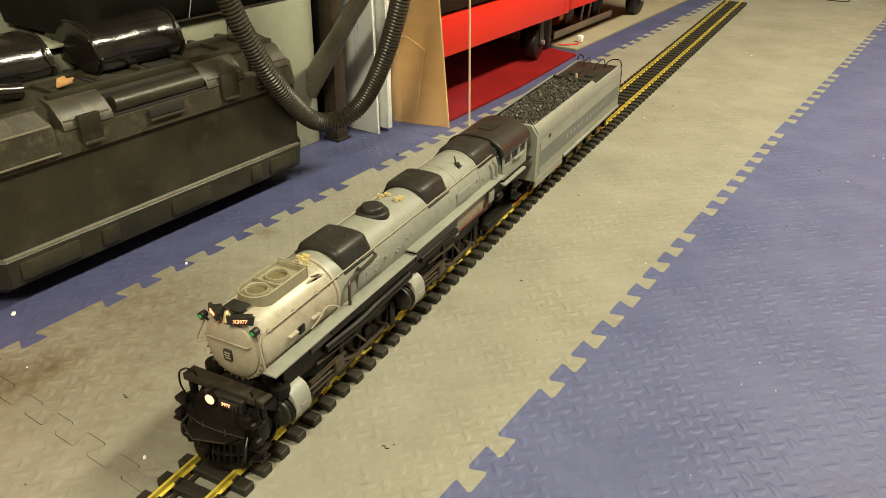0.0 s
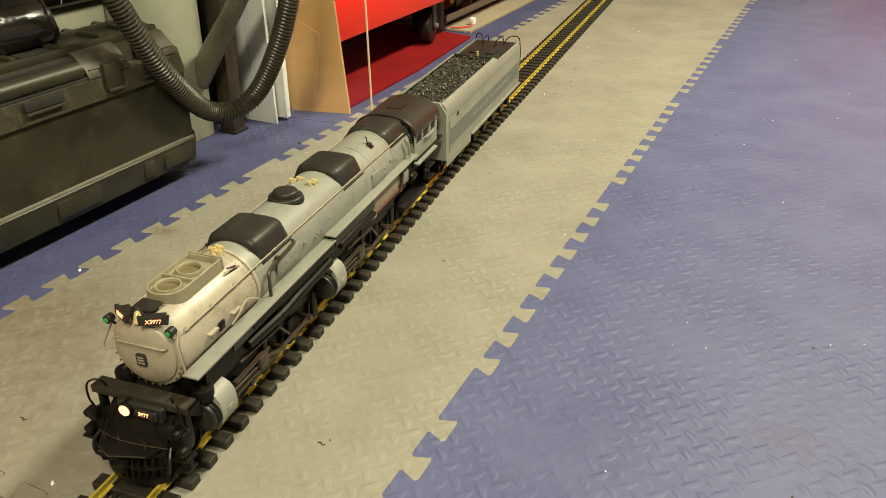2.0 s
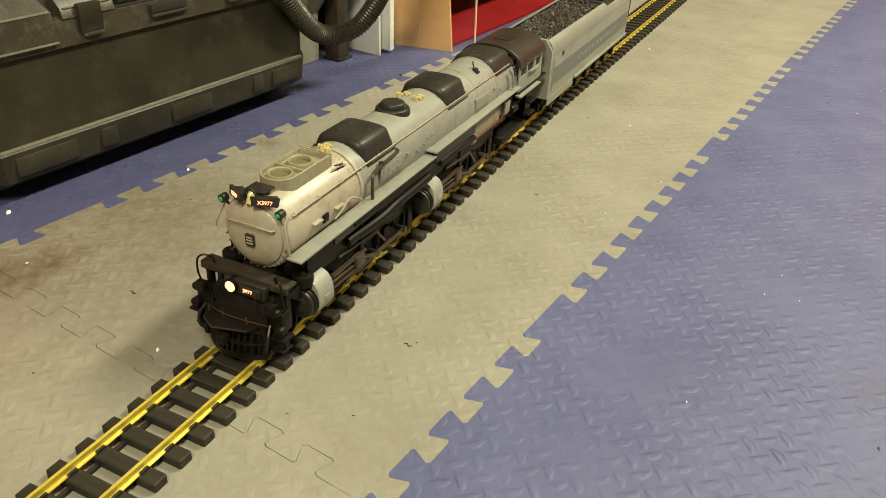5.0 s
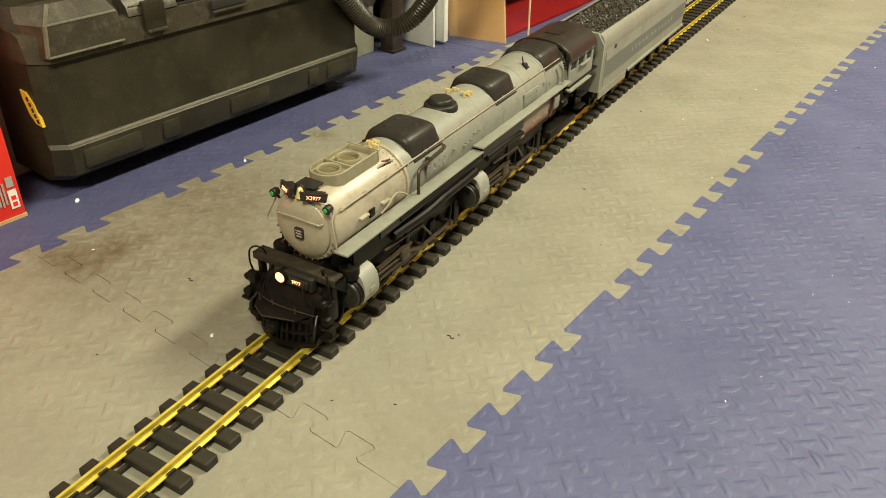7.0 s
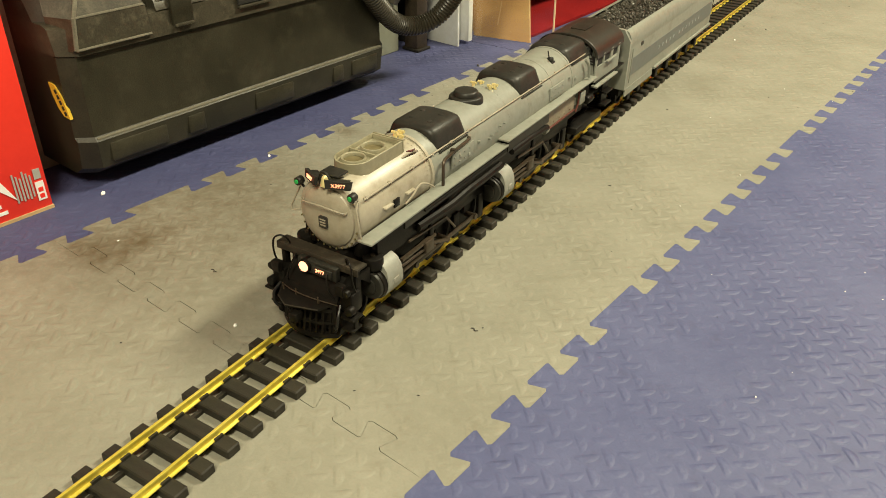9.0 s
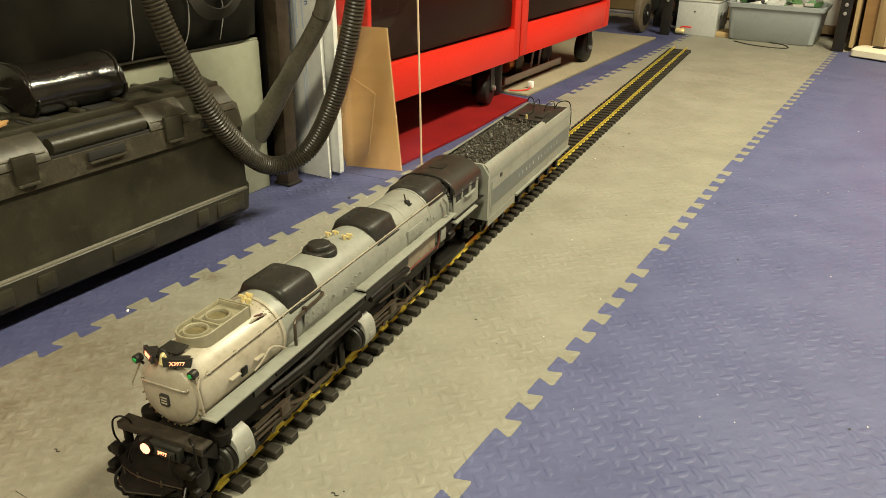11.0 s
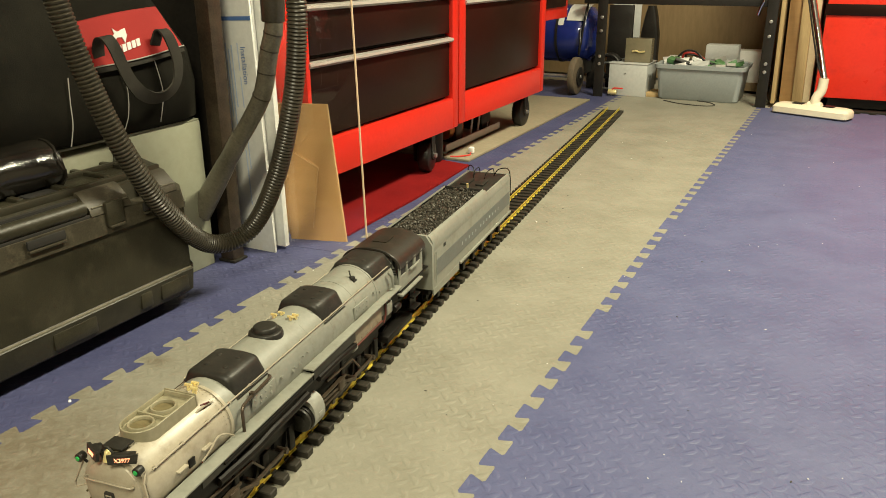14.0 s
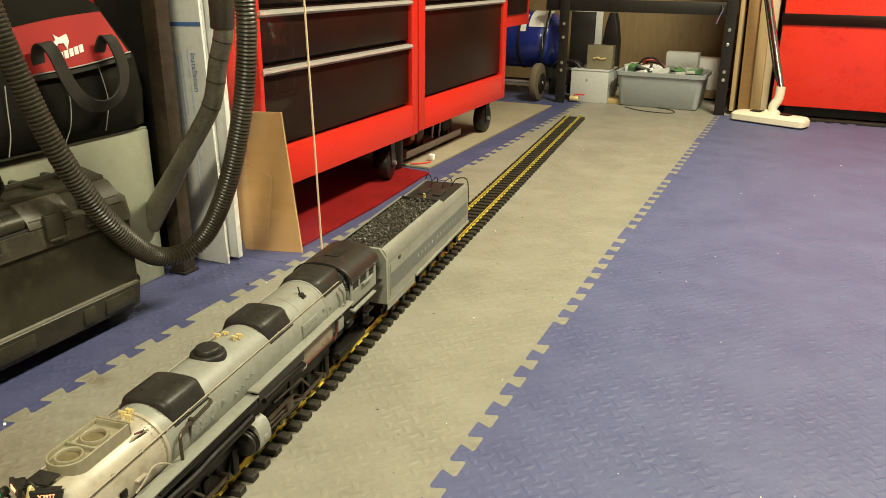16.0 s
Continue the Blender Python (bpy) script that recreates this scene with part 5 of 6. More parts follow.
def foam_boards():
    for k, (x0, x1, y0, y1, lean) in enumerate(((-0.655, -0.530, 1.100, 1.106, 3), (-0.645, -0.540, 1.112, 1.119, 2), (-0.60, -0.522, 1.126, 1.140, 1))):
        t = thing("foam_board", "tall white insulation board with pale blue print, leaning upright", "insulation board", pose(0, 0, 0, 0, -lean * 0.6, 0), group="leaning boards")
        part("board", box(x0, x1, y0, y1, 0.012, 0.95, 0.001), FOAMB, t)
        if k == 0:
            for j, (z0, z1) in enumerate(((0.30, 0.458), (0.285, 0.452), (0.31, 0.460), (0.27, 0.448), (0.33, 0.455), (0.12, 0.24))):
                x = -0.618 + 0.0075 * j
                part("print_line", box(x, x + 0.0028, y0 - 0.0006, y0 - 0.0001, z0, z1), PALEBLUE, t)
            for z0, z1 in ((0.405, 0.460), (0.330, 0.392), (0.20, 0.30)):
                part("print_line", box(-0.5720, -0.5695, y0 - 0.0006, y0 - 0.0001, z0, z1), PALEBLUE, t)
            lettering("Installation", 0.0175, BLUEINK, t, Matrix(((0, 1, 0, -0.558), (0, 0, -1, y0 - 0.0005), (-1, 0, 0, 0.415), (0, 0, 0, 1))), "print_word", 0.0002)
            part("print_band", box(x0, x1, y0 - 0.0006, y0 - 0.0001, 0.503, 0.511), BLUEINK, t, "blue stripe")


foam_boards()


def leaning_sheets():
    t = thing("cardboard_sheet", "tan cardboard sheet with a folded corner, leaning on the red chest", "cardboard")
    c = (Vector((-0.556, 1.192, 0.0)), Vector((-0.430, 1.228, 0.0)))
    up = Vector((-0.026, -0.012, 0.310))
    n = Vector((-0.26, 0.96, 0)).normalized() * 0.004
    part("sheet", loft([[c[0], c[1], c[1] + up, c[0] + up], [c[0] + n, c[1] + n, c[1] + up + n, c[0] + up + n]]), CARD, t)
    part("cut_edge", tube([c[1] + n * 0.5, c[1] + up + n * 0.5], 0.0022, 6), CARDEDGE, t)
    q = -n * 0.8
    span = c[1] - c[0]
    fold = [c[0] + up * 0.04, c[0] + span * 0.45 + up * 0.10, c[0] + span * 0.70 + up * 0.55, c[0] + up * 0.74]
    part("folded_flap", loft([[v + q for v in fold], fold]), CARD, t)
    part("flap_edge", tube([fold[1] + q, fold[2] + q, fold[3] + q], 0.0011, 5), CARDEDGE, t)
    s = thing("acrylic_sheet", "clear acrylic sheet with a peach paper edge, standing on the mat", "acrylic sheet")
    pane = part("pane", loft([[(-0.530, 1.150 + d, 0.0), (-0.340, 1.170 + d, 0.0), (-0.372, 1.185 + d, 0.75), (-0.56, 1.165 + d, 0.75)] for d in (0.0, 0.003)]), ACRYL, s, "clear pane")
    pane.visible_shadow = False
    part("paper_edge", loft([[(-0.3400, 1.1695, 0.0), (-0.3378, 1.1700, 0.0), (-0.3378, 1.1735, 0.0), (-0.3400, 1.1730, 0.0)], [(-0.3720, 1.1845, 0.75), (-0.3698, 1.1850, 0.75), (-0.3698, 1.1885, 0.75), (-0.3720, 1.1880, 0.75)]]), PEACH, s, "peach paper-covered edge")


leaning_sheets()


def vacuum_hose():
    t = thing("vacuum_hose", "black ribbed vacuum hose hanging in a loop with a grey wand", "vacuum hose")
    pts = [(-0.535, 0.60, 0.82), (-0.508, 0.615, 0.68), (-0.497, 0.628, 0.552), (-0.484, 0.649, 0.4375), (-0.467, 0.684, 0.3165), (-0.462, 0.751, 0.199), (-0.478, 0.855, 0.108), (-0.443, 0.925, 0.118), (-0.386, 0.942, 0.2185), (-0.338, 0.945, 0.3625), (-0.318, 0.945, 0.4755), (-0.315, 0.945, 0.546), (-0.33, 0.96, 0.68), (-0.42, 1.0, 0.82)]
    line = even_line(smooth_line(pts, 40), 0.0021)
    part("hose", tube(line, lambda i: 0.0178 if i % 3 == 0 else (0.0172 if i % 3 == 1 else 0.0152), 16), HOSE, t, "black corrugated hose", 60)
    w = smooth_line([(-0.386, 0.975, 0.545), (-0.389, 0.975, 0.488), (-0.405, 0.975, 0.441), (-0.425, 0.975, 0.371), (-0.464, 0.975, 0.312), (-0.500, 0.975, 0.268)], 8)
    part("wand", tube(w, 0.0165, 18), WAND, t, "grey-black curved wand tube", 60)
    part("wand_collar", rod((-0.386, 0.975, 0.570), (-0.390, 0.975, 0.495), 0.0225, 0.020, n=20, bevel=0.002), HOSE, t, "black collar")
    for k in (10, 15, 20, 25):
        d = (w[k + 1] - w[k - 1]).normalized()
        part("wand_ring", rod(w[k] - d * 0.0012, w[k] + d * 0.0012, 0.0172, n=20), HOSE, t)
    a, b2 = Vector((-0.490, 0.975, 0.280)), Vector((-0.612, 0.975, 0.115))
    d = (b2 - a).normalized()
    side = Vector((0, 1, 0)).cross(d).normalized()
    secs = []
    for u, w1, w2 in ((0.0, 0.0175, 0.0175), (0.28, 0.0175, 0.0175), (0.36, 0.020, 0.015), (0.7, 0.023, 0.013), (1.0, 0.025, 0.012)):
        c = a + (b2 - a) * u
        secs.append([c + side * w1 * math.cos(2 * math.pi * k / 20) + Vector((0, 1, 0)) * w2 * math.sin(2 * math.pi * k / 20) for k in range(20)])
    part("floor_nozzle", loft(secs), WAND, t, "flattened grey nozzle", 50)


vacuum_hose()


def tool_chest(y0, y1, z0, rows, name_label, stile=0.045, near=0.045):
    t = thing("tool_chest", name_label, "tool chest", group="red tool chests")
    xf, xb, top = -0.500, -1.0, 1.05
    part("chest_body", box(xb, xf - 0.030, y0 + 0.002, y1 - 0.002, z0 + 0.01, top), RED, t)
    part("stile", box(xf - 0.03, xf, y0 + 0.001, y0 + near, z0, top, 0.003), RED, t, "red enamel frame stile")
    part("stile", box(xf - 0.03, xf, y1 - stile * 0.9, y1 - 0.001, z0, top, 0.004), RED, t)
    part("bottom_rail", box(xf - 0.03, xf - 0.0005, y0 + 0.003, y1 - 0.003, z0 - 0.002, z0 + 0.088, 0.004), RED, t, "red enamel bottom rail")
    # Dark sheet behind the drawers, painting the shade of the gaps.
    part("inner_shade_sheet", box(xf - 0.0295, xf - 0.026, y0 + near * 0.8, y1 - stile * 0.8, z0 + 0.085, top), GAPSHADE, t)
    zs = [z0 + 0.093, *rows]
    for k in range(len(zs) - 1):
        d = part("drawer", box(xf - 0.024, xf - 0.010, y0 + near + 0.003, y1 - stile * 0.9 - 0.003, zs[k] + 0.003, zs[k + 1] - 0.006, 0.002), DRAWER, t, "glossy black drawer front")
        z = zs[k + 1]
        prof = [(xf - 0.016, z - 0.024), (xf + 0.002, z - 0.022), (xf + 0.006, z - 0.017), (xf + 0.004, z - 0.011), (xf - 0.016, z - 0.008)]
        part("drawer_pull", loft([[(a, y, c) for a, c in prof] for y in (y0 + near - 0.006, y1 - stile * 0.9 - 0.004)]), ALU, d, "aluminium pull strip")
    return t


def caster(px, py, r, turn=0):
    t = thing("caster_wheel", "black caster wheel under the red tool chest", "caster", pose(px, py, 0.0065, 0, 0, turn), group="chest casters")
    x = y = 0.0
    w = rod((x - 0.018, y, r), (x + 0.018, y, r), r, n=30, bevel=0.008)
    part("tyre", w, RUBBER, t)
    part("hub", rod((x + 0.017, y, r), (x + 0.024, y, r), r * 0.30, n=14, bevel=0.002), POST, t)
    part("axle_nut", rod((x + 0.023, y, r), (x + 0.031, y, r), 0.007, n=6), BOLT, t)
    part("fork", prism([(y - 0.012, r - 0.01), (y + 0.012, r - 0.01), (y + 0.022, r * 2 + 0.02), (y - 0.022, r * 2 + 0.02)], "x", x + 0.0185, x + 0.0215), POST, t)
    part("top_plate", box(x - 0.03, x + 0.03, y - 0.04, y + 0.04, 2 * r + 0.018, 2 * r + 0.024, 0.001), POST, t)


tool_chest(1.211, 1.957, 0.130, (0.402, 0.520, 0.64, 0.82, 1.0), "red steel tool chest with black drawers on casters", near=0.016)
tool_chest(1.960, 2.705, 0.135, (0.500, 0.70, 0.86, 1.0), "red steel tool chest with deep black drawers on casters")
caster(-0.556, 1.855, 0.050, 12)
caster(-0.565, 2.640, 0.054)
caster(-0.60, 1.26, 0.052)
t = thing("wall_chest", "red steel chest with a black panel mounted above the floor", "tool chest", group="red tool chests")
part("chest_body", box(-1.249, -0.525, 2.72, 3.03, 0.385, 1.05, 0.004), RED, t)
part("chest_panel", box(-0.525, -0.518, 2.76, 2.985, 0.43, 1.0, 0.002), DRAWER, t, "black panel")

solo("red_carpet_mat", prism([(-0.448, 1.262), (-0.452, 1.6), (-0.478, 1.985), (-0.70, 2.03), (-1.15, 2.0), (-1.15, 1.24)], "z", 0.0005, 0.006), CARPET, "thin dark red carpet offcut under the tool chest", "carpet")
solo("tan_floor_board", box(-1.15, -0.502, 2.035, 3.35, 0.0005, 0.008, 0.001), FLOORB, "grey-tan board lying under the chest", "board")

t = thing("motor_frame", "small open motor in a grey metal frame under the chest", "electric motor")
part("frame_plate", box(-0.86, -0.600, 2.075, 2.52, 0.009, 0.016, 0.001), BOXGREY, t)
part("frame_lip", box(-0.604, -0.600, 2.075, 2.52, 0.009, 0.038, 0.001), BOXGREY, t, "grey steel front lip")
part("coil", rod((-0.66, 2.16, 0.065), (-0.66, 2.27, 0.065), 0.034, n=20, bevel=0.012), COPPER, t, "copper winding")
part("coil_core", box(-0.70, -0.62, 2.19, 2.24, 0.020, 0.11, 0.003), STEEL, t)
for y in (2.30, 2.36, 2.44):
    part("strut", tube([(-0.62, y, 0.016), (-0.63, y + 0.05, 0.115)], 0.004, 6), BOXGREY, t)
part("dark_drum", rod((-0.72, 2.44, 0.06), (-0.62, 2.44, 0.06), 0.042, n=18, bevel=0.004), RUBBER, t)
t = thing("shop_drum", "dark round drum on the floor under the chest", "drum")
part("drum_body", rod((-0.62, 1.985, 0.006), (-0.62, 1.985, 0.115), 0.047, n=24, bevel=0.006), RUBBER, t)
solo("wire_connector", box(-0.540, -0.522, 2.110, 2.126, 0.0085, 0.030, 0.004), WHITE, "small white connector on a red lead", "connector")
solo("red_lead", tube(smooth_line([(-0.531, 2.112, 0.012), (-0.524, 2.085, 0.0105), (-0.548, 2.050, 0.0108), (-0.57, 2.040, 0.0112)], 6), 0.0022, 6), REDPLASTIC, "thin red electrical lead on the floor", "cable")

# ---------------------------------------------------------------- far end


def bench():
    t = thing("workbench_frame", "black slotted-angle steel workbench frame with zinc bolts", "workbench")
    for x0, x1 in ((0.192, 0.236), (-0.530, -0.485)):
        leg = part("leg", box(x0, x1, 3.488, 3.494, 0.0, 1.0, 0.001), POST, t, "black steel angle leg")
        part("leg_flange", box(x0, x0 + 0.005, 3.494, 3.535, 0.0, 1.0, 0.001), POST, leg)
        for z in (0.152, 0.186, 0.30, 0.36):
            part("bolt", rod(((x0 + x1) / 2, 3.488, z), ((x0 + x1) / 2, 3.482, z), 0.0075, n=12, bevel=0.002), BOLT, leg)
    part("cross_beam", box(-0.60, 0.236, 3.500, 3.525, 0.418, 0.470, 0.002), POST, t, "black steel cross beam")
    part("latch", tube(smooth_line([(0.172, 3.483, 0.46), (0.176, 3.480, 0.44), (0.166, 3.480, 0.415), (0.158, 3.481, 0.385)], 5), 0.006, 8), CHROME, t, "bright bent latch")
    part("bench_back", box(-1.2, 0.25, 4.25, 4.27, 0.0, 1.0, 0.002), BROWN, t, "dim brown back panel")


bench()


def junction_box():
    t = thing("junction_box", "pale grey steel junction box on the floor", "junction box")
    part("box_body", box(-0.478, -0.300, 3.56, 3.75, 0.0, 0.147, 0.002), BOXGREY, t)
    part("box_lid", box(-0.481, -0.297, 3.557, 3.753, 0.147, 0.152, 0.0015), BOXGREY, t, "overhanging grey lid")
    part("screw", rod((-0.40, 3.558, 0.105), (-0.40, 3.556, 0.105), 0.003, n=8), INK, t)
    for y, z in ((3.62, 0.075), (3.68, 0.085)):
        part("knockout", rod((-0.301, y, z), (-0.298, y, z), 0.018, n=16), BOXGREY, t)
    c = thing("clear_display_box", "clouded plastic box with a gilt trinket on the junction box", "display box")
    part("shell", box(-0.418, -0.298, 3.60, 3.66, 0.1525, 0.262, 0.002), FROST, c, "clouded tan-tinted plastic shell")
    part("trinket", tube(smooth_line([(-0.385, 3.596, 0.203), (-0.365, 3.596, 0.206), (-0.35, 3.596, 0.201), (-0.325, 3.596, 0.205)], 5), 0.004, 6), GOLD, c, "gilt trinket")
    v = thing("ball_valve", "small brass valve with a red lever on the floor", "valve")
    part("valve_body", rod((-0.470, 3.535, 0.018), (-0.430, 3.535, 0.018), 0.013, n=12, bevel=0.003), GOLD, v)
    part("lever", tube([(-0.452, 3.535, 0.031), (-0.44, 3.530, 0.038), (-0.398, 3.525, 0.039)], 0.004, 6, flat=0.6), REDPLASTIC, v, "red lever")


junction_box()


def storage_bin():
    t = thing("storage_bin", "grey plastic storage bin heaped with electronic parts", "storage bin")
    def ring(g, z):
        return [(x, y, z) for x, y in rounded(-0.240 - g, 0.112 + g, 3.548 - g, 3.77 + g, 0.025, 4)]
    part("bin_shell", loft([ring(-0.006, 0.0), ring(0.0, 0.006), ring(0.014, 0.140), ring(0.023, 0.141), ring(0.025, 0.158), ring(0.020, 0.160), ring(0.011, 0.156), ring(0.008, 0.13)], cap=True), BINGREY, t, "grey moulded bin", 40)
    rng = random.Random(12)
    for k in range(46):
        x, y = rng.uniform(-0.22, 0.09), rng.uniform(3.57, 3.75)
        a, b2, c = rng.uniform(0.012, 0.045), rng.uniform(0.008, 0.03), rng.uniform(0.003, 0.012)
        ob = solo("circuit_part", box(-a, a, -b2, b2, -c, c, 0.001), rng.choice((CIRCUIT, PIPING, POST, WHITE, BOXGREY, CIRCUIT)), "loose electronic part heaped in the grey bin", "electronic part", group="parts in the bin")
        ob.matrix_world = pose(x, y, 0.150 + rng.uniform(0, 0.018), rng.uniform(-25, 25), rng.uniform(-25, 25), rng.uniform(0, 180))
    for k, mat in enumerate((POST, REDPLASTIC, POST)):
        y = 3.66 + 0.03 * k
        solo("cable", tube(smooth_line([(-0.20 + 0.03 * k, y, 0.155), (-0.16, y, 0.205 - 0.01 * k), (-0.11, y + 0.01, 0.207 - 0.012 * k), (-0.06, y, 0.165)], 7), 0.005, 8), mat, "looped cable lying on the parts in the bin", "cable", group="parts in the bin")
    solo("grey_device", box(-0.09, 0.06, 3.84, 3.92, 0.10, 0.225, 0.004), BOXGREY, "pale grey device behind the bin", "device")
    solo("device_stand", box(-0.13, 0.09, 3.82, 3.95, 0.0, 0.10, 0.003), BROWN, "brown block behind the bin", "block")
    solo("white_carton", box(-0.055, 0.185, 3.97, 4.08, 0.04, 0.190, 0.002), WHITE, "white carton behind the bin", "carton")
    solo("carton_support", box(-0.06, 0.20, 3.962, 4.09, 0.0, 0.04, 0.002), BROWN, "dark brown plank behind the bin", "plank")
    solo("timber_offcut", box(-0.30, -0.225, 3.58, 3.70, 0.0, 0.022, 0.002), WOOD, "pale timber offcut on the floor", "offcut")
    solo("loose_wire", tube(smooth_line([(-0.20, 3.50, 0.002), (-0.12, 3.44, 0.002), (-0.02, 3.42, 0.002), (0.03, 3.45, 0.002), (0.0, 3.52, 0.002), (-0.06, 3.545, 0.002)], 8), 0.0022, 6), INK, "thin dark wire loop lying on the mat", "wire")

    solo("metal_panel", box(-0.590, -0.445, 3.98, 3.99, 0.0, 0.40, 0.002), BOXGREY, "grey sheet metal panel standing under the bench", "panel")
    solo("black_tool", loft([[(x, y, z) for x, y in rounded(-0.440 + g, -0.350 - g, 3.97, 4.03, 0.012, 3)] for z, g in ((0.0, 0.0), (0.25, 0.0), (0.34, 0.015), (0.39, 0.028))]), POST, "black upright tool standing under the bench", "tool")
    ring = [(-0.522 + 0.062 * math.cos(2 * math.pi * k / 32), 3.70 + 0.012 * math.sin(4 * math.pi * k / 32), 0.072 + 0.064 * math.sin(2 * math.pi * k / 32)) for k in range(33)]
    solo("hose_coil", tube(ring, 0.0055, 8), BINGREY, "grey plastic tubing coil leaning behind the box", "tubing")


storage_bin()


def air_compressor():
    t = thing("air_compressor", "blue air compressor tank with a worn wheel and paper labels", "air compressor")
    n = 32
    secs = []
    cx, cz, r = 0.0, 0.270, 0.135
    for x, f in ((-1.02, 0.2), (-1.005, 0.6), (-0.97, 0.93), (-0.92, 1.0), (-0.655, 1.0), (-0.60, 0.93), (-0.565, 0.6), (-0.55, 0.2)):
        secs.append([(x, 3.66 + r * f * math.cos(2 * math.pi * k / n), cz + r * f * math.sin(2 * math.pi * k / n)) for k in range(n)])
    part("tank", loft(secs), BLUETANK, t, "glossy blue tank", 60)
    for x0, x1, a0, a1 in ((-0.738, -0.706, 118, 160), (-0.695, -0.600, 92, 150)):
        b = loft([[(x, 3.66 + (r + d) * math.cos(radians(a)), cz + (r + d) * math.sin(radians(a))) for a in (a0 + (a1 - a0) * j / 8 for j in range(9)) for x in (x0,)] + [(x, 3.66 + (r + d) * math.cos(radians(a)), cz + (r + d) * math.sin(radians(a))) for a in (a1 - (a1 - a0) * j / 8 for j in range(9)) for x in (x1,)] for d in (0.0006, 0.0012)])
        part("label", b, PAPER, t, "worn paper label")
    part("strap", loft([[(-0.745 + dx, 3.66 + (r + 0.003) * math.cos(2 * math.pi * k / n), cz + (r + 0.003) * math.sin(2 * math.pi * k / n)) for k in range(n)] for dx in (0, 0.012)]), POST, t)
    w = part("wheel", rod((-0.640, 3.50, 0.088), (-0.606, 3.50, 0.088), 0.088, n=30, bevel=0.009), WHEELTAN, t, "worn tan-dusted wheel")
    part("hub", rod((-0.604, 3.50, 0.085), (-0.598, 3.50, 0.085), 0.045, n=20, bevel=0.002), POST, w)
    part("axle", rod((-0.9, 3.50, 0.085), (-0.594, 3.50, 0.085), 0.008, n=10), BOLT, w)
    for x in (-0.88, -0.62):
        part("leg_bracket", box(x - 0.01, x + 0.01, 3.50, 3.72, 0.085, 0.16, 0.002), POST, t)
    part("foot", box(-0.64, -0.60, 3.74, 3.78, 0.0, 0.16, 0.002), POST, t)
    part("hose", tube(smooth_line([(-0.62, 3.53, 0.30), (-0.61, 3.50, 0.24), (-0.615, 3.51, 0.19), (-0.60, 3.53, 0.36), (-0.60, 3.60, 0.45)], 8), 0.005, 8), RUBBER, t)


air_compressor()
solo("coiled_hose", tube([(-0.50 + 0.055 * math.cos(a * 0.4), 3.62 + 0.012 * a * 0.1, 0.125 + 0.055 * math.sin(a * 0.4)) for a in range(0, 48)], 0.008, 8), RUBBER, "dark coiled hose hanging behind the junction box", "hose")
solo("dark_panel", box(-0.56, -0.44, 3.80, 3.82, 0.0, 0.40, 0.002), POST, "dark grey metal panel behind the junction box", "panel")


def leaning_planks():
    for x0, x1, y, lean, mat, lab in ((0.245, 0.262, 3.60, 1.0, WOOD, "narrow pale timber strip standing on edge"), (0.278, 0.345, 3.64, 1.5, CARD, "tan cardboard sheet standing on edge"), (0.330, 0.372, 3.62, 1.5, WOOD, "pale timber board standing on edge"), (0.36, 0.40, 3.67, 1.0, TAN, "cream board standing on edge")):
        solo("standing_board", box(x0, x1, y, y + 0.40, 0.0, 1.1, 0.002), mat, lab, "board", group="standing boards", m=pose(0, 0, 0, 0, -lean, 0))


leaning_planks()


def vacuum_head():
    t = thing("vacuum_floor_head", "ivory vacuum floor head with chrome wand on blue mat", "vacuum cleaner head", pose(0.425, 3.372, 0, 0, 0, -20))
    secs = []
    for z, g, d in ((0.004, -0.006, 0), (0.008, 0.0, 0), (0.030, 0.0, 0), (0.040, -0.008, 0.004), (0.043, -0.020, 0.008)):
        secs.append([(x, y + d, z) for x, y in rounded(-0.152 - g, 0.152 + g, -0.045 - g, 0.045 + g, 0.018, 4)])
    part("head", loft(secs), IVORY, t, "ivory plastic head", 40)
    for x in (-0.062, 0.062):
        part("pedal", box(x - 0.020, x + 0.020, -0.012, 0.022, 0.041, 0.048, 0.002), RUBBER, t, "black pedal")
    part("swivel", rod((-0.028, 0.015, 0.035), (0.028, 0.015, 0.035), 0.022, n=18, bevel=0.004), IVORY, t)
    part("neck", tube(smooth_line([(0.0, 0.015, 0.035), (0.0, 0.020, 0.07), (0.012, 0.03, 0.10), (0.014, 0.035, 0.15)], 6), 0.019, 16), IVORY, t, "ivory bent neck", 60)
    part("wand", tube([(0.014, 0.035, 0.15), (-0.195, 0.12, 0.72)], 0.013, 16), CHROME, t, "chrome wand", 60)
    part("hanging_cord", tube(smooth_line([(-0.165, 0.10, 0.66), (-0.125, 0.075, 0.50), (-0.035, 0.04, 0.24), (0.004, 0.03, 0.155)], 6), 0.004, 6), RUBBER, t)


vacuum_head()
t = thing("red_cabinet", "tall red steel cabinet with a black band, raised off the floor", "cabinet")
part("cabinet_body", box(0.415, 1.35, 3.60, 4.2, 0.045, 1.2, 0.004), CABRED, t, "bright red enamel body")
part("black_band", box(0.410, 1.352, 3.592, 3.601, 0.385, 0.430, 0.002), DRAWER, t, "black drawer band")
part("plinth", box(0.47, 1.33, 3.66, 4.15, 0.0, 0.046), RUBBER, t, "dark recessed plinth")
solo("loose_timber", box(0.50, 1.6, 3.545, 3.58, -0.0125, 0.006, 0.002), POST, "flat dark strip lying at the mat's far edge", "strip")

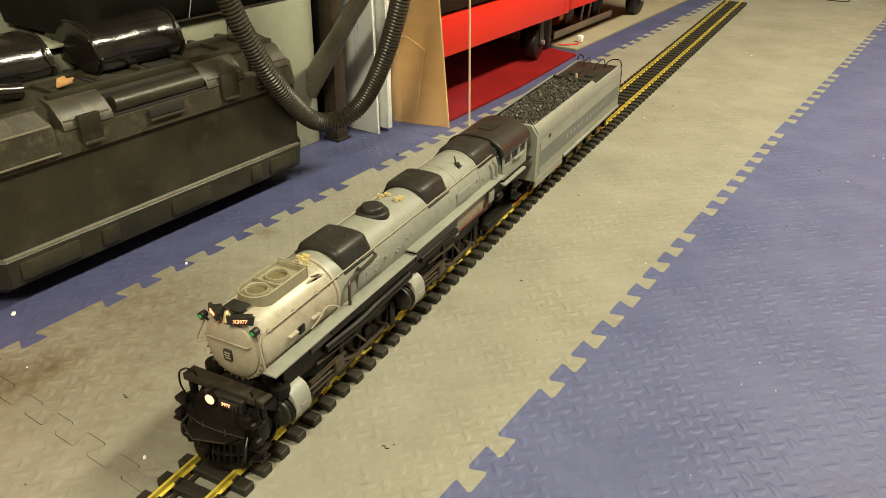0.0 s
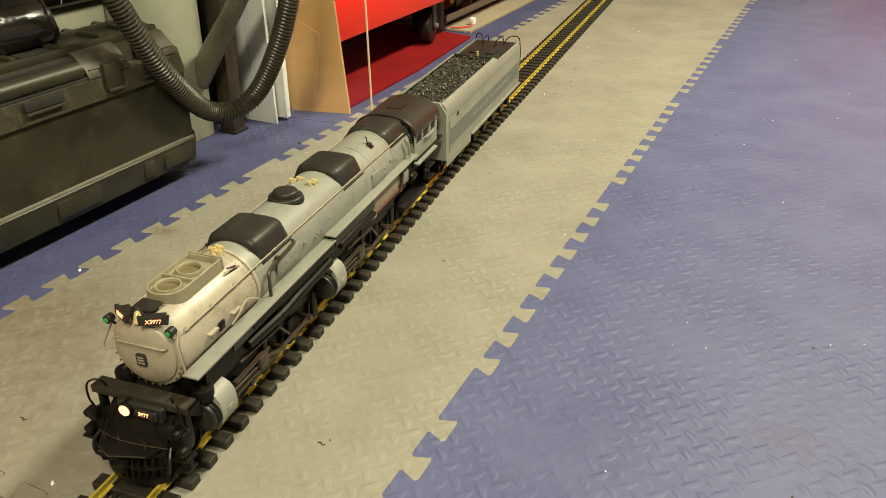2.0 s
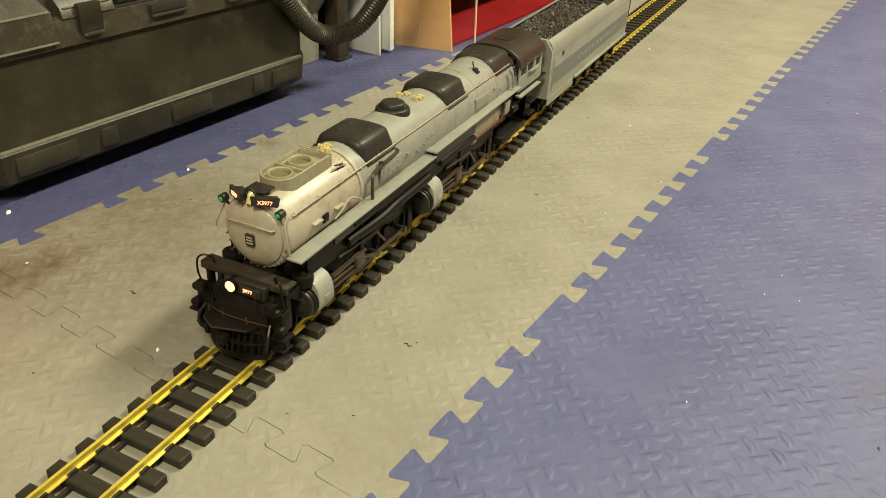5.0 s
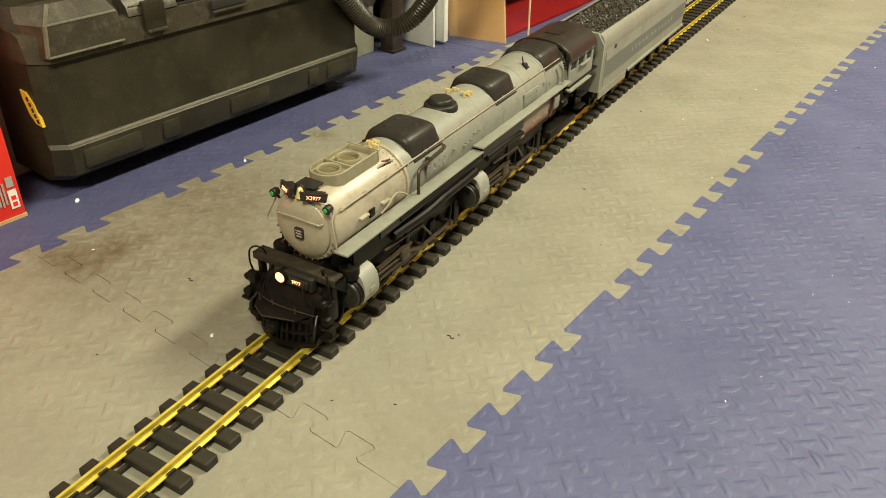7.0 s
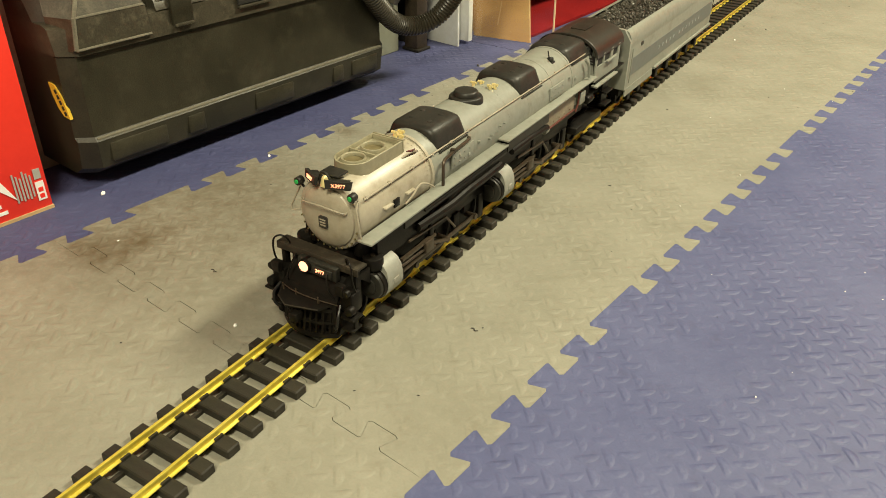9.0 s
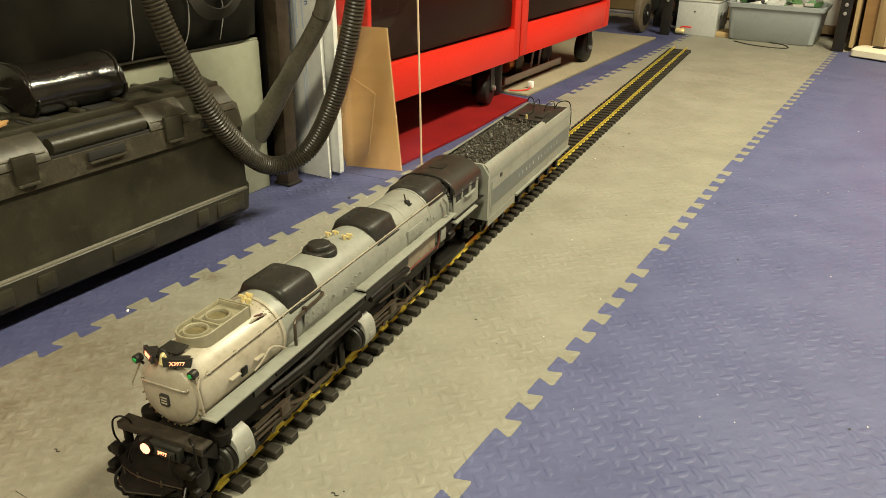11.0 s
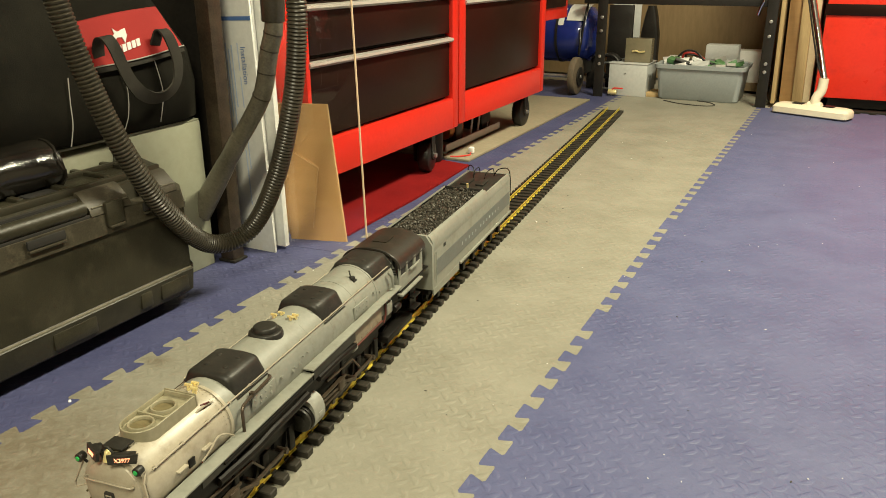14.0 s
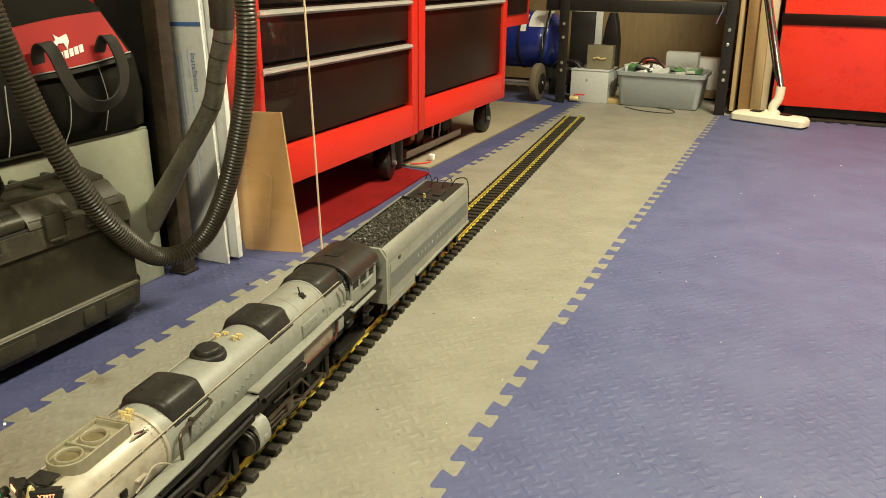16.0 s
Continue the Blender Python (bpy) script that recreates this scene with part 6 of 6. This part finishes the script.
# ---------------------------------------------------------------- scraps on the mat
for x, y, s, mat, lab in ((-0.108, 0.172, 0.0032, WHITE, "small white crumb on the mat"), (-0.097, 1.554, 0.0030, WHITE, "small white crumb on the mat"), (-0.407, 0.474, 0.0035, WHITE, "small white crumb on the mat"), (-0.422, 1.027, 0.0045, INK, "small dark scrap on the mat"), (-0.484, 0.245, 0.005, WHITE, "small white crumb beside the case"), (0.414, 0.676, 0.0013, WHITE, "tiny white crumb on the blue mat"), (0.376, 0.665, 0.0013, WHITE, "tiny white crumb on the blue mat"), (0.36, 0.42, 0.0015, WHITE, "tiny white crumb on the blue mat"), (0.55, 0.75, 0.0016, WHITE, "tiny white crumb on the blue mat"), (-0.30, 1.12, 0.0030, INK, "small dark scrap on the mat")):
    b = bmesh.new()
    bmesh.ops.create_icosphere(b, subdivisions=1, radius=1.0, matrix=pose(x, y, s * 0.25, 10, 20, 40) @ Matrix.Diagonal((s * 0.65, s * 1.0, s * 0.45, 1)))
    solo("crumb", b, mat, lab, "crumb", group="crumbs on the mat", smooth=None)
rng = random.Random(21)
for name, mat, count, lab in (("lint_specks", WHITE, 90, "scattered tiny white lint specks on the mats"), ("grit_specks", INK, 110, "scattered tiny dark grit specks on the mats")):
    b = bmesh.new()
    for _ in range(count):
        x, y, r = rng.uniform(-0.40, 1.2), rng.uniform(-0.1, 3.0), rng.uniform(0.0005, 0.0013)
        bmesh.ops.create_icosphere(b, subdivisions=1, radius=1.0, matrix=pose(x, y, r * 0.3, 0, 0, rng.uniform(0, 180)) @ Matrix.Diagonal((r, r * rng.uniform(1, 2.5), r * 0.5, 1)))
    solo(name, b, mat, lab, "specks", kind="stuff", smooth=None)
for x, y, a in ((-0.212, 0.223, 0), (0.09, 0.33, 40), (-0.12, 1.02, 20)):
    solo("fibre_scrap", tube(smooth_line([(x - 0.004, y, 0.0006), (x - 0.001, y + 0.0015, 0.0007), (x + 0.002, y - 0.001, 0.0006), (x + 0.0045, y + 0.001, 0.0006)], 4), 0.0005, 5), INK, "tiny dark fibre lying on the grey mat", "fibre", group="crumbs on the mat")

# ---------------------------------------------------------------- foam floor tiles
floor = thing("floor", "interlocking foam floor tiles, grey aisle between blue borders", "floor", kind="structure")
TILE = 0.607
STEP = TILE / 10
DEPTH = 0.0112


def joint(centres, gap):
    """Points (along, across) of a dovetailed joint with its teeth at the given places."""
    pts = []
    neck, tip = 0.0095, 0.0175
    for a in centres:
        for along, across in ((-neck - 0.002, -DEPTH), (-neck, -DEPTH + 0.002), (-tip, DEPTH - 0.003), (-tip + 0.003, DEPTH), (tip - 0.004, DEPTH), (tip, DEPTH - 0.002), (neck + 0.002, -DEPTH + 0.003), (neck + 0.006, -DEPTH)):
            pts.append((a + along, across + gap))
    return pts


def seam_teeth(lo, hi, first, breaks):
    """Tooth places between lo and hi that stay clear of the cross joints of both neighbours."""
    out = []
    k = math.floor((lo - first) / STEP)
    while first + k * STEP < hi:
        a = first + k * STEP
        k += 1
        if lo < a < hi and all(abs((a - b + TILE / 2) % TILE - TILE / 2) > (0.011 if b == ROWS_GREY else 0.028) for b in breaks):
            out.append(a)
    return out


ROWS_GREY, ROWS_BLUE_E, ROWS_BLUE_W = 0.150, 0.4775, 0.300
PHASE_W = 0.0425
SEAMS = {-0.409: (ROWS_GREY, ROWS_BLUE_W), 0.190: (ROWS_GREY, ROWS_BLUE_E)}


def foam_tile(x0, y0, mat, wide=TILE):
    """One tile, toothed on all four sides; neighbours share the outline."""
    g = 0.0001 if mat is GREY_FOAM else 0.0
    flat = [x0 + 0.0581 + 0.0583 * k for k in range(9)]
    low = [(x, y0 + c) for x, c in joint(flat, g if abs(y0 - ROWS_GREY) > 0.01 else g + 0.0006)]
    high = [(x, y0 + TILE + c) for x, c in joint(flat, -g)]

    def side(x, gap):
        breaks = next((v for s, v in SEAMS.items() if abs(s - x) < 0.01), (y0,))
        return [(x + c, y) for y, c in joint(seam_teeth(y0, y0 + TILE, PHASE_W if x < -0.2 else 0.2835, breaks), gap)]
    left, right = side(x0, g), side(x0 + wide, -g)
    pts = [(x0 + g - DEPTH, y0 + g - DEPTH), *low, (x0 + wide - g - DEPTH, y0 + g - DEPTH), *right, (x0 + wide - g - DEPTH, y0 + TILE - g - DEPTH), *high[::-1], (x0 + g - DEPTH, y0 + TILE - g - DEPTH), *left[::-1]]
    bm = bmesh.new()
    # the east seam drifts outward towards the far end
    pts = [(x + (0.012 * max(0.0, y - 1.6) if x > 0.1 else 0.0), y) for x, y in pts]
    top = bm.faces.new([bm.verts.new((x, y, 0.0)) for x, y in pts])
    ext = bmesh.ops.extrude_face_region(bm, geom=[top])
    bmesh.ops.translate(bm, verts=[v for v in ext["geom"] if isinstance(v, bmesh.types.BMVert)], vec=(0, 0, -0.0125))
    bmesh.ops.triangulate(bm, faces=[f for f in bm.faces if len(f.verts) > 4])
    me = mesh_of(bm, "tile", None)
    me.materials.append(mat)
    ob = new("tile", me)
    ob.parent = floor
    return ob


for k in range(-3, 6):
    foam_tile(-0.409, ROWS_GREY + TILE * k, GREY_FOAM, 0.599)
    for c in range(4):
        if k < 5:
            foam_tile(0.190 + TILE * c, ROWS_BLUE_E + TILE * k, BLUE_FOAM)
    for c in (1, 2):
        foam_tile(-0.409 - TILE * c, ROWS_BLUE_W + TILE * k, BLUE_DARK)
